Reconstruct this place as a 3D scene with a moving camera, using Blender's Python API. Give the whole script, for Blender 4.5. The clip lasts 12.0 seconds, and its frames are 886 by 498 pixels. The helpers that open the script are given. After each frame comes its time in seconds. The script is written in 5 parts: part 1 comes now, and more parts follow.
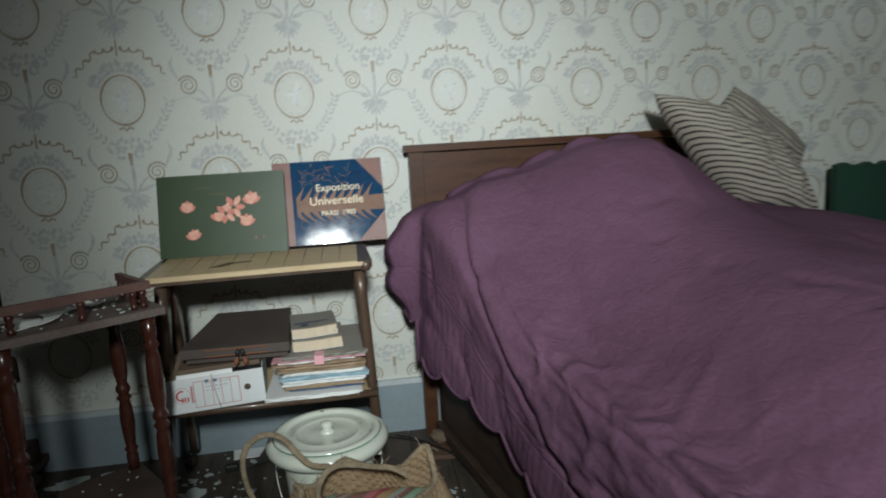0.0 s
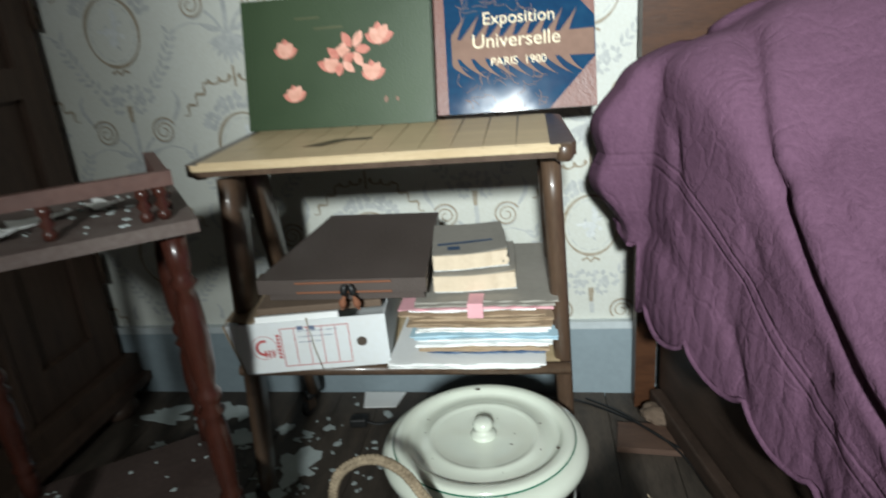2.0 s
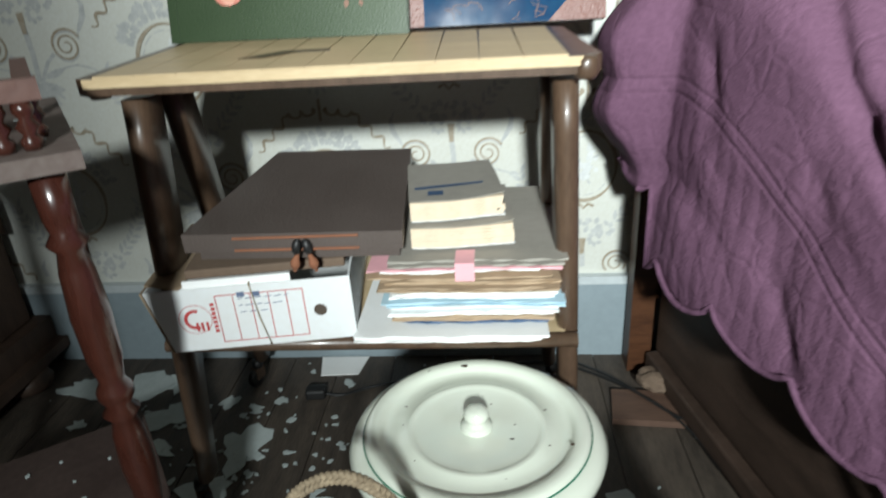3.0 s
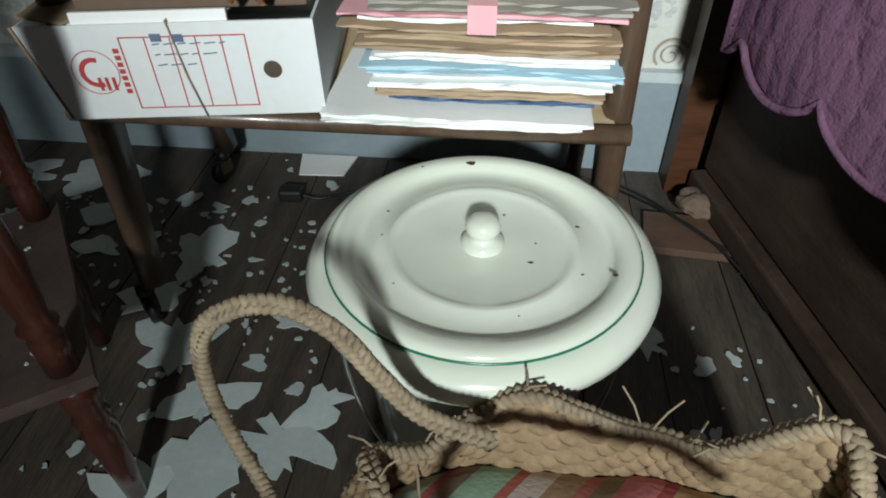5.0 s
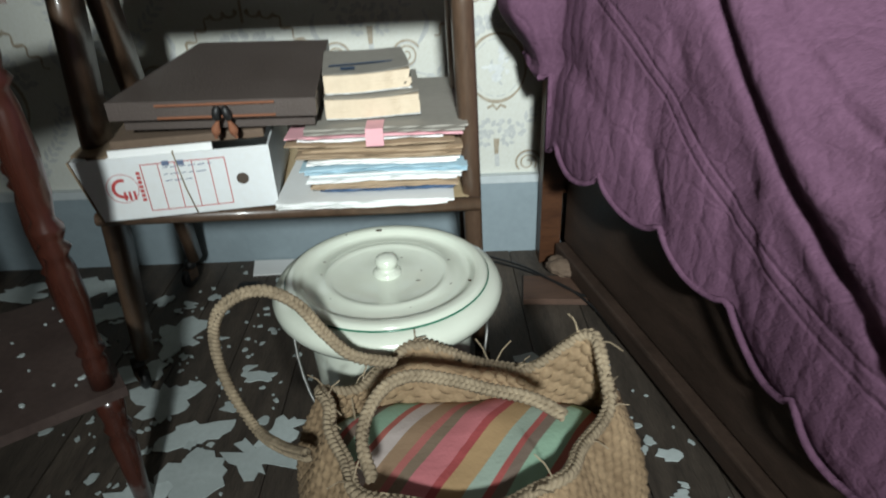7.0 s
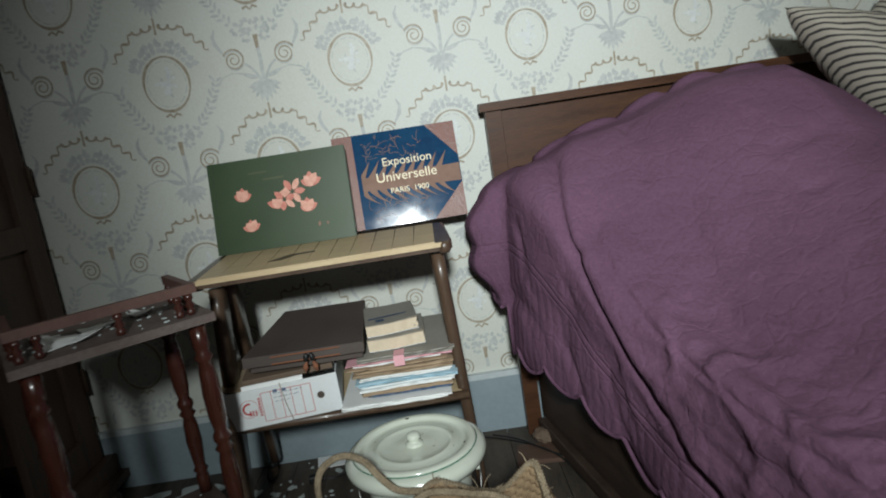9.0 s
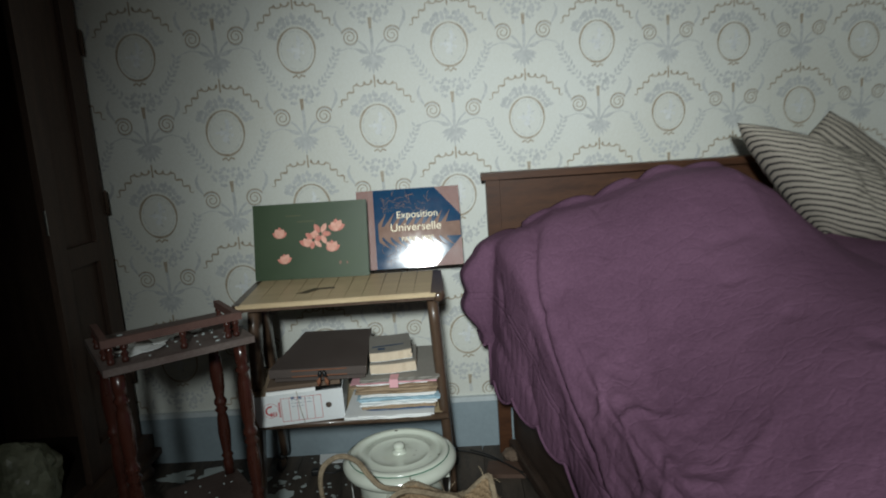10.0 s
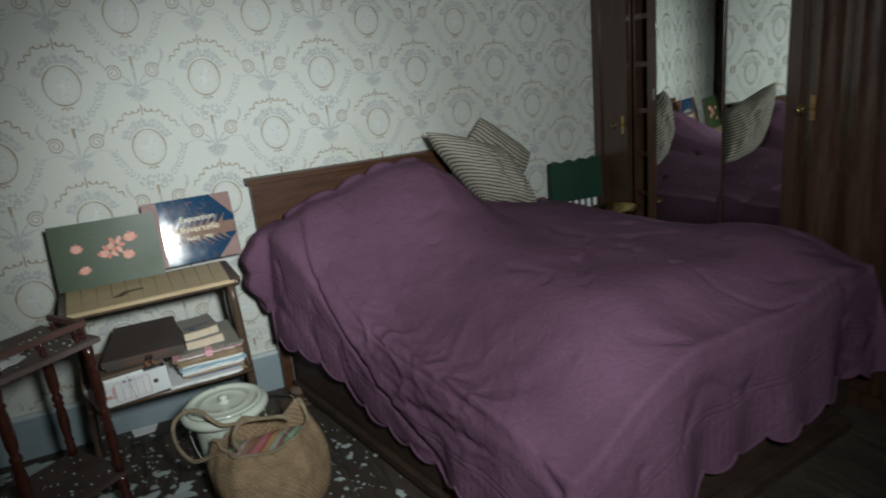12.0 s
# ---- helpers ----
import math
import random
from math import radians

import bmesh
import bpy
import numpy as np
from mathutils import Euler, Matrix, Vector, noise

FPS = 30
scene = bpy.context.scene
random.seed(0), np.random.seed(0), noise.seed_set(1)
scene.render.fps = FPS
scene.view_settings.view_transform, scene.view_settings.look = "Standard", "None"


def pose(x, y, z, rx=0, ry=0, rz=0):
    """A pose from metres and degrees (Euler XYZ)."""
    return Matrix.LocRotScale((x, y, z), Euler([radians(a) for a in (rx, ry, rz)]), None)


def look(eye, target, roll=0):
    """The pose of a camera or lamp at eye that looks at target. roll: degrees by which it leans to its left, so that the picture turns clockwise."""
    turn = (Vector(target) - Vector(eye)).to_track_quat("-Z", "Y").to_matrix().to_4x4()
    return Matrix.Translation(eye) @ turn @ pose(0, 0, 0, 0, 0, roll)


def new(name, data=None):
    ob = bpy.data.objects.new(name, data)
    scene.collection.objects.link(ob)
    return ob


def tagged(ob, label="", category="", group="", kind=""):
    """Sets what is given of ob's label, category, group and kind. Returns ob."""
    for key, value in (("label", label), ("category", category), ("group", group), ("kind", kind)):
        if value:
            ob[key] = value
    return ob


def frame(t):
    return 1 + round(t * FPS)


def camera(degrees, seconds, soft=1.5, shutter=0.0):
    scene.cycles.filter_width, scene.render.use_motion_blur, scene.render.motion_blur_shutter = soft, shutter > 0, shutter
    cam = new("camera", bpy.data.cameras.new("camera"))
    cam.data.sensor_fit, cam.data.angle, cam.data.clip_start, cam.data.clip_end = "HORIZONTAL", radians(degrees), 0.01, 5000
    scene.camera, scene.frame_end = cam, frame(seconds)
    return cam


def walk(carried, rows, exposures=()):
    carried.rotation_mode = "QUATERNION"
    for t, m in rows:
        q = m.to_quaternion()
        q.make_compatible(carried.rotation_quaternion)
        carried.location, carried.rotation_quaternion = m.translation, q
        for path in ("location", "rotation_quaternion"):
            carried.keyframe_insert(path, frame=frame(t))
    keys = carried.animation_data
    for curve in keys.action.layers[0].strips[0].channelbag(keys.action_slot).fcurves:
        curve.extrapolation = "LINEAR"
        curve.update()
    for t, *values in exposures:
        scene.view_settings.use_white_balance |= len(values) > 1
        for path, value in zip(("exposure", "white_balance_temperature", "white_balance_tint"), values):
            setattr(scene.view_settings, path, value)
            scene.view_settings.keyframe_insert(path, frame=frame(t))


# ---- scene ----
cam = camera(68.9, 12.0, soft=1.9, shutter=0.5)
PATH = [
    (0, (0.094, -0.013, 1.235), (0.347, 1.944, 0.905), -3.4),
    (0.5, (0.077, 0.29, 1.196), (0.205, 2.248, 0.808), -2.7),
    (1, (0.102, 0.54, 1.151), (0.019, 2.487, 0.702), -4.6),
    (1.5, (0.106, 0.746, 1.122), (-0.306, 2.637, 0.618), -6.3),
    (2, (0.06, 0.914, 1.081), (-0.238, 2.779, 0.424), -4.8),
    (2.5, (0.014, 1.037, 1.049), (-0.055, 2.886, 0.288), -2.9),
    (3, (-0.023, 1.157, 0.999), (-0.178, 2.971, 0.171), -3.3),
    (3.5, (-0.045, 1.265, 0.92), (-0.25, 2.976, -0.096), -3.4),
    (3.7, (-0.038, 1.311, 0.898), (-0.229, 2.97, -0.203), -3.2),
    (5.3, (-0.04, 1.382, 0.802), (-0.21, 2.897, -0.492), 0.1),
    (5.5, (-0.043, 1.368, 0.805), (-0.219, 2.902, -0.467), 0.3),
    (6, (-0.041, 1.312, 0.836), (-0.214, 2.974, -0.264), 0.3),
    (6.5, (-0.026, 1.11, 0.877), (-0.064, 2.824, -0.152), -1.2),
    (6.7, (-0.001, 1.063, 0.884), (0.006, 2.791, -0.123), -0.9),
    (8.3, (0.121, 0.615, 1.105), (0.076, 2.54, 0.565), -8.4),
    (8.5, (0.133, 0.555, 1.138), (0.092, 2.496, 0.656), -8.0),
    (9, (0.104, 0.324, 1.175), (0.101, 2.289, 0.803), -8.9),
    (9.5, (0.152, 0.108, 1.26), (0.12, 2.058, 0.815), -8.6),
    (10, (0.188, -0.078, 1.392), (0.138, 1.891, 1.044), -3.9),
    (10.5, (0.127, -0.331, 1.536), (0.318, 1.597, 1.041), -6.1),
    (11, (-0.021, -0.492, 1.603), (0.534, 1.359, 1.087), -2.2),
    (11.5, (-0.188, -0.672, 1.636), (0.496, 1.138, 1.131), -6.2),
    (12, (-0.167, -0.867, 1.709), (0.617, 0.888, 1.157), -5.6),
]
EXPOSURES = [(0, -0.6), (0.5, -0.4), (1.0, -0.22), (1.5, 0.0), (2.0, 0.15), (3.0, 0.47), (3.5, 0.55), (5.5, 0.08), (6.0, 0.08), (6.5, 0.28), (8.5, -0.38), (9.5, -0.5), (10.5, -0.88), (11.0, -0.95), (11.5, -0.90), (12, -0.78)]
walk(cam, [(t, look(eye, target, roll)) for t, eye, target, roll in PATH], EXPOSURES)

# ---- light: a hand torch held beside the walker, the only light in the dark room ----
world = bpy.data.worlds.new("world")
scene.world = world
world.use_nodes = True
world.node_tree.nodes["Background"].inputs[0].default_value = (0.5, 0.6, 0.8, 1)
world.node_tree.nodes["Background"].inputs[1].default_value = 0.007

TORCH = (0.13, -1.0, 1.93)


def spot(name, eye, target, watts, degrees, blend, radius, colour):
    data = bpy.data.lights.new(name, "SPOT")
    data.energy, data.spot_size, data.spot_blend, data.shadow_soft_size, data.color = watts, radians(degrees), blend, radius, colour
    ob = new(name, data)
    ob.matrix_world = look(eye, target)
    return ob


spot("torch", TORCH, (1.18, 2.2, 0.80), 410, 94, 1.0, 0.11, (0.905, 0.985, 0.985))
spot("torch_core", TORCH, (0.32, 2.6, 1.06), 370, 42, 1.0, 0.11, (0.905, 0.985, 0.985))

# ---- materials ----


def material(name, base, rough=0.6, metal=0.0, dark=None, scale=8.0, amount=0.5, fine=60.0, bump=0.15, stretch=(1, 1, 1), coat=0.0, spread=0.0, sheen=0.0, detail=6.0):
    """A painted, wooden, paper or metal surface: base and dark mixed by noise at two scales, with fine relief."""
    m = bpy.data.materials.new(name)
    m.use_nodes = True
    nt = m.node_tree
    b = nt.nodes["Principled BSDF"]
    dark = dark or tuple(c * 0.6 for c in base)
    co = nt.nodes.new("ShaderNodeTexCoord")
    mp = nt.nodes.new("ShaderNodeMapping")
    mp.inputs["Scale"].default_value = stretch
    nt.links.new(co.outputs["Object"], mp.inputs[0])
    n1 = nt.nodes.new("ShaderNodeTexNoise")
    n1.inputs["Scale"].default_value, n1.inputs["Detail"].default_value = scale, detail
    n2 = nt.nodes.new("ShaderNodeTexNoise")
    n2.inputs["Scale"].default_value, n2.inputs["Detail"].default_value = fine, 4
    nt.links.new(mp.outputs[0], n1.inputs[0])
    nt.links.new(mp.outputs[0], n2.inputs[0])
    ramp = nt.nodes.new("ShaderNodeValToRGB")
    ramp.color_ramp.elements[0].position, ramp.color_ramp.elements[1].position = 0.35, 0.65
    ramp.color_ramp.elements[0].color, ramp.color_ramp.elements[1].color = (*dark, 1), (*base, 1)
    mixf = nt.nodes.new("ShaderNodeMath")
    mixf.operation = "MULTIPLY_ADD"
    mixf.inputs[1].default_value = 0.4
    nt.links.new(n2.outputs[0], mixf.inputs[0])
    sc = nt.nodes.new("ShaderNodeMath")
    sc.operation = "MULTIPLY"
    sc.inputs[1].default_value = 0.6
    nt.links.new(n1.outputs[0], sc.inputs[0])
    nt.links.new(sc.outputs[0], mixf.inputs[2])
    nt.links.new(mixf.outputs[0], ramp.inputs[0])
    mix = nt.nodes.new("ShaderNodeMix")
    mix.data_type = "RGBA"
    mix.inputs[0].default_value = amount
    mix.inputs[6].default_value = (*base, 1)
    nt.links.new(ramp.outputs[0], mix.inputs[7])
    last = mix.outputs[2]
    if spread:
        info = nt.nodes.new("ShaderNodeObjectInfo")
        rng = nt.nodes.new("ShaderNodeMapRange")
        rng.inputs[3].default_value, rng.inputs[4].default_value = 1 - spread, 1 + spread
        nt.links.new(info.outputs["Random"], rng.inputs[0])
        hsv = nt.nodes.new("ShaderNodeHueSaturation")
        nt.links.new(rng.outputs[0], hsv.inputs["Value"])
        nt.links.new(last, hsv.inputs["Color"])
        last = hsv.outputs[0]
    nt.links.new(last, b.inputs["Base Color"])
    rr = nt.nodes.new("ShaderNodeMapRange")
    rr.inputs[3].default_value, rr.inputs[4].default_value = max(0.02, rough - 0.1), max(0.03, min(1, rough + 0.12))
    nt.links.new(n1.outputs[0], rr.inputs[0])
    nt.links.new(rr.outputs[0], b.inputs["Roughness"])
    b.inputs["Metallic"].default_value = metal
    b.inputs["Coat Weight"].default_value = coat
    b.inputs["Coat Roughness"].default_value = 0.12
    b.inputs["Sheen Weight"].default_value = sheen
    if bump:
        bp = nt.nodes.new("ShaderNodeBump")
        bp.inputs["Strength"].default_value, bp.inputs["Distance"].default_value = bump, 0.004
        nt.links.new(n2.outputs[0], bp.inputs["Height"])
        nt.links.new(bp.outputs[0], b.inputs["Normal"])
    return m


PAPER_WALL = material("wallpaper ground", (0.62, 0.64, 0.60), 0.55, dark=(0.50, 0.49, 0.41), scale=1.6, amount=0.6, fine=130, bump=0.06)
PRINT_GREY = material("wallpaper grey print", (0.38, 0.396, 0.393), 0.55, dark=(0.53, 0.545, 0.525), scale=55, amount=0.95, fine=200, bump=0.05)
PRINT_GOLD = material("wallpaper beige print", (0.27, 0.215, 0.145), 0.5, dark=(0.42, 0.375, 0.30), scale=55, amount=0.9, fine=200, bump=0.05)
PRINT_PALE = material("wallpaper pale print", (0.68, 0.70, 0.68), 0.5, dark=(0.50, 0.52, 0.52), scale=30, amount=0.9, fine=150, bump=0.05)
PLASTER = material("ceiling plaster", (0.6, 0.6, 0.56), 0.85, scale=2, amount=0.4, fine=40)
SKIRT = material("grey-blue skirting paint", (0.27, 0.33, 0.36), 0.45, dark=(0.20, 0.25, 0.27), scale=5, amount=0.6, fine=60, bump=0.1)
SKIRT_TOP = material("pale skirting paint", (0.52, 0.57, 0.58), 0.45, scale=6, amount=0.35, fine=60, bump=0.1)
PLANK = material("old floorboard", (0.085, 0.066, 0.05), 0.62, dark=(0.032, 0.025, 0.020), scale=5, amount=0.9, fine=40, bump=0.5, stretch=(7, 1, 7), spread=0.28)
DARKWOOD = material("dark polished wood", (0.075, 0.038, 0.024), 0.32, dark=(0.028, 0.014, 0.010), scale=5, amount=0.8, fine=40, bump=0.12, stretch=(8, 8, 1), coat=0.3)
POLISHED = material("french polished wood", (0.075, 0.038, 0.024), 0.26, dark=(0.03, 0.015, 0.011), scale=5, amount=0.8, fine=40, bump=0.03, stretch=(8, 8, 1), coat=0.5)
BEDWOOD = material("brown veneer", (0.088, 0.036, 0.016), 0.45, dark=(0.034, 0.014, 0.008), scale=4, amount=0.8, fine=40, bump=0.1, stretch=(1, 6, 8), coat=0.05)
RAILWOOD = material("dark bed rail wood", (0.062, 0.040, 0.030), 0.5, dark=(0.025, 0.017, 0.013), scale=4, amount=0.8, fine=40, bump=0.2, stretch=(2, 2, 8))
ARMOIRE = material("brown armoire wood", (0.080, 0.052, 0.038), 0.45, dark=(0.04, 0.025, 0.019), scale=4, amount=0.8, fine=40, bump=0.15, stretch=(8, 8, 1))
REDWOOD = material("red-brown turned wood", (0.065, 0.019, 0.012), 0.28, dark=(0.032, 0.010, 0.007), scale=6, amount=0.7, fine=40, bump=0.06, stretch=(5, 5, 1), coat=0.5)
DUSTYRED = material("dusty red-brown wood", (0.135, 0.070, 0.055), 0.55, dark=(0.075, 0.034, 0.027), scale=8, amount=0.8, fine=70, bump=0.2)
DUSTTOP = material("dusty table top", (0.155, 0.125, 0.11), 0.7, dark=(0.075, 0.045, 0.038), scale=9, amount=0.9, fine=90, bump=0.2)
TROLLEYWOOD = material("walnut trolley wood", (0.105, 0.064, 0.040), 0.38, dark=(0.048, 0.029, 0.019), scale=5, amount=0.8, fine=50, bump=0.1, stretch=(6, 6, 1), coat=0.3)
MAPLE = material("worn pale veneer", (0.60, 0.47, 0.29), 0.42, dark=(0.44, 0.32, 0.18), scale=6, amount=0.8, fine=60, bump=0.08, stretch=(1, 6, 6))
ENAMEL = material("cream enamel", (0.70, 0.75, 0.64), 0.16, dark=(0.63, 0.65, 0.56), scale=3, amount=0.45, fine=25, bump=0.02, coat=0.6)
GREENLINE = material("green enamel line", (0.02, 0.17, 0.10), 0.25, bump=0)
RUST = material("rust chip", (0.06, 0.035, 0.02), 0.8)
TICKING = material("ticking", (0.5, 0.47, 0.4), 0.9, bump=0.2)
STRAW = material("woven straw", (0.33, 0.232, 0.135), 0.85, dark=(0.17, 0.11, 0.058), scale=20, amount=0.8, fine=120, bump=0.4)
STRAWROPE = material("pale straw rope", (0.36, 0.285, 0.190), 0.9, dark=(0.12, 0.088, 0.053), scale=25, amount=0.8, fine=120, bump=0.4)
GREENBOOK = material("green cloth cover", (0.036, 0.064, 0.025), 0.40, dark=(0.024, 0.044, 0.020), scale=4, amount=0.7, fine=220, bump=0.12)
LEATHER = material("red-brown leather", (0.19, 0.062, 0.040), 0.4, dark=(0.12, 0.038, 0.026), scale=10, amount=0.7, fine=180, bump=0.3)
MARBLE = material("blue marbled paper", (0.008, 0.036, 0.095), 0.03, dark=(0.018, 0.075, 0.15), scale=14, amount=0.8, fine=40, bump=0.0)
BEIGEPAPER = material("beige marbling", (0.29, 0.185, 0.145), -0.02, scale=20, amount=0.4, bump=0)
GOLD = material("gilt lettering", (0.88, 0.76, 0.50), 0.4, metal=0.0, bump=0)
PINKPRINT = material("pink blossom print", (0.62, 0.24, 0.18), 0.5, dark=(0.50, 0.15, 0.11), scale=60, amount=0.8, bump=0)
PINKLIGHT = material("pale blossom print", (0.75, 0.40, 0.31), 0.5, dark=(0.60, 0.28, 0.2), scale=60, amount=0.8, bump=0)
BROWNLEATHER = material("dark brown imitation leather", (0.100, 0.080, 0.071), 0.42, dark=(0.068, 0.053, 0.046), scale=6, amount=0.6, fine=260, bump=0.35)
CORD = material("brown cord", (0.23, 0.09, 0.045), 0.8)
CARD = material("white card", (0.72, 0.75, 0.76), 0.65, dark=(0.64, 0.63, 0.59), scale=5, amount=0.5, fine=80, bump=0.06)
KRAFT = material("brown card", (0.38, 0.28, 0.185), 0.8, dark=(0.29, 0.21, 0.13), scale=7, amount=0.6, fine=90, bump=0.1, spread=0.2)
CARDBOARD = material("dull brown card", (0.16, 0.11, 0.075), 0.85, dark=(0.10, 0.07, 0.05), scale=7, amount=0.6, fine=90, bump=0.1)
PAPER = material("white paper", (0.84, 0.85, 0.84), 0.8, dark=(0.76, 0.76, 0.73), scale=9, amount=0.5, fine=100, bump=0.1)
BLUEPAPER = material("pale blue paper", (0.46, 0.65, 0.74), 0.8, scale=9, amount=0.3)
YELLOWPAPER = material("yellowed pages", (0.68, 0.57, 0.43), 0.85, dark=(0.55, 0.44, 0.31), scale=6, amount=0.6, fine=100, bump=0.2)
GREYPAPER = material("grey folder", (0.33, 0.31, 0.27), 0.7, scale=5, amount=0.4)
PINKPAPER = material("pink paper", (0.80, 0.42, 0.46), 0.7, amount=0.3)
REDINK = material("red ink", (0.50, 0.055, 0.055), 0.6, bump=0)
BLUEINK = material("blue grey ink", (0.13, 0.17, 0.27), 0.6, bump=0)
BLUEBLACK = material("blue file", (0.05, 0.10, 0.19), 0.5)
FLAKE = material("fallen paint flake", (0.50, 0.56, 0.55), 0.75, dark=(0.38, 0.43, 0.42), scale=15, amount=0.7, fine=90, bump=0.2, spread=0.12)
BRASS = material("brass", (0.55, 0.40, 0.18), 0.25, metal=1.0, dark=(0.35, 0.25, 0.10), scale=12, amount=0.6)
STEEL = material("dull steel", (0.5, 0.5, 0.48), 0.35, metal=1.0, scale=15, amount=0.4)
BLACKPLASTIC = material("black rubber", (0.012, 0.012, 0.012), 0.45, bump=0)
GREENCHAIR = material("dark green upholstery", (0.012, 0.055, 0.034), 0.6, dark=(0.008, 0.035, 0.022), scale=6, amount=0.7, fine=120, bump=0.2)
LINEN = material("folded linen", (0.42, 0.45, 0.48), 0.9, dark=(0.28, 0.3, 0.33), scale=8, amount=0.7, spread=0.3)
# hidden boards: the lack of light is put into this near-black brown
SHADEDBOARD = material("inner board with shade in its colour", (0.035, 0.024, 0.018), 0.7, scale=4, amount=0.5)
BAGPLASTIC = material("cloudy plastic bag", (0.30, 0.31, 0.22), 0.35, dark=(0.16, 0.17, 0.11), scale=9, amount=0.8, bump=0.3)

for _m in (BEDWOOD, ARMOIRE, RAILWOOD, SHADEDBOARD):
    _m.node_tree.nodes["Principled BSDF"].inputs["Specular IOR Level"].default_value = 0.22


def quilt_material():
    """Matt purple cotton: pile noise, quilted puckers, and a ribbed border band along the hem."""
    m = material("purple quilted cotton", (0.162, 0.082, 0.132), 0.95, dark=(0.103, 0.050, 0.084), scale=3.2, amount=0.85, fine=110, bump=0.0)
    nt = m.node_tree
    N, L = nt.nodes.new, nt.links.new
    co, uv, sep = N("ShaderNodeTexCoord"), N("ShaderNodeUVMap"), N("ShaderNodeSeparateXYZ")
    uv.uv_map = "hem"
    L(uv.outputs[0], sep.inputs[0])

    def mth(op, a, b=0.0, c=0.0):
        n = N("ShaderNodeMath")
        n.operation = op
        for k, v in enumerate((a, b, c)):
            if isinstance(v, (int, float)):
                n.inputs[k].default_value = v
            else:
                L(v, n.inputs[k])
        return n.outputs[0]

    run, depth = sep.outputs[0], sep.outputs[1]
    ribs = mth("ABSOLUTE", mth("SINE", mth("MULTIPLY", run, 3.1416 / 0.034)))
    border = mth("MULTIPLY", mth("GREATER_THAN", depth, 0.33), 1.0)
    seam = mth("MINIMUM", mth("ABSOLUTE", mth("SUBTRACT", depth, 0.325)), mth("ABSOLUTE", mth("SUBTRACT", depth, 0.300)))
    seam = mth("MINIMUM", mth("DIVIDE", seam, 0.006), 1.0)
    vor = N("ShaderNodeTexVoronoi")
    vor.feature, vor.inputs["Scale"].default_value = "DISTANCE_TO_EDGE", 19
    wob = N("ShaderNodeTexNoise")
    wob.inputs["Scale"].default_value, wob.inputs["Detail"].default_value = 7, 3
    L(co.outputs["Object"], wob.inputs[0])
    mixv = N("ShaderNodeMix")
    mixv.data_type, mixv.inputs[0].default_value = "VECTOR", 0.12
    L(co.outputs["Object"], mixv.inputs[4])
    L(wob.outputs["Color"], mixv.inputs[5])
    L(mixv.outputs[1], vor.inputs[0])
    pucker = mth("MINIMUM", mth("MULTIPLY", vor.outputs["Distance"], 7.0), 1.0)
    n1, n2 = N("ShaderNodeTexNoise"), N("ShaderNodeTexNoise")
    n1.inputs["Scale"].default_value, n1.inputs["Detail"].default_value = 16, 7
    n2.inputs["Scale"].default_value, n2.inputs["Detail"].default_value = 240, 2
    L(co.outputs["Object"], n1.inputs[0])
    L(co.outputs["Object"], n2.inputs[0])
    h = mth("MULTIPLY_ADD", ribs, mth("MULTIPLY", border, 0.20), mth("MULTIPLY", pucker, 0.17))
    h = mth("ADD", h, mth("MULTIPLY", seam, 0.34))
    h = mth("ADD", h, mth("MULTIPLY", n1.outputs[0], 0.85))
    h = mth("ADD", h, mth("MULTIPLY", n2.outputs[0], 0.24))
    bp = N("ShaderNodeBump")
    bp.inputs["Strength"].default_value, bp.inputs["Distance"].default_value = 0.62, 0.010
    L(h, bp.inputs["Height"])
    L(bp.outputs[0], nt.nodes["Principled BSDF"].inputs["Normal"])
    nt.nodes["Principled BSDF"].inputs["Specular IOR Level"].default_value = 0.15
    return m


QUILT = quilt_material()
MIRROR = bpy.data.materials.new("mirror glass")
MIRROR.use_nodes = True
_b = MIRROR.node_tree.nodes["Principled BSDF"]
_b.inputs["Base Color"].default_value = (0.72, 0.76, 0.73, 1)
_b.inputs["Metallic"].default_value, _b.inputs["Roughness"].default_value = 1.0, 0.015


# ---- mesh helpers ----


def part(name, bm, mat, parent=None, label="", smooth=False, bevel=0.0):
    """Links a bmesh as one mesh object under a thing or part."""
    if bevel:
        bmesh.ops.bevel(bm, geom=[e for e in bm.edges if len(e.link_faces) == 2 and e.calc_face_angle(0) > 0.6], offset=bevel, segments=2, affect="EDGES", profile=0.5)
    me = bpy.data.meshes.new(name)
    bm.normal_update()
    bm.to_mesh(me)
    bm.free()
    me.materials.append(mat)
    if smooth:
        for p in me.polygons:
            p.use_smooth = True
    ob = new(name, me)
    if parent is not None:
        ob.parent = parent
    if label:
        ob["label"] = label
    return ob


def thing(name, label, category, m=None, group="", kind=""):
    ob = new(name)
    if m is not None:
        ob.matrix_world = m
    return tagged(ob, label, category, group, kind)


def box(bm, x0, x1, y0, y1, z0, z1, m=None):
    vs = [bm.verts.new(v) for v in ((x0, y0, z0), (x1, y0, z0), (x1, y1, z0), (x0, y1, z0), (x0, y0, z1), (x1, y0, z1), (x1, y1, z1), (x0, y1, z1))]
    for f in ((3, 2, 1, 0), (4, 5, 6, 7), (0, 1, 5, 4), (1, 2, 6, 5), (2, 3, 7, 6), (3, 0, 4, 7)):
        bm.faces.new([vs[i] for i in f])
    if m is not None:
        bmesh.ops.transform(bm, matrix=m, verts=vs)
    return vs


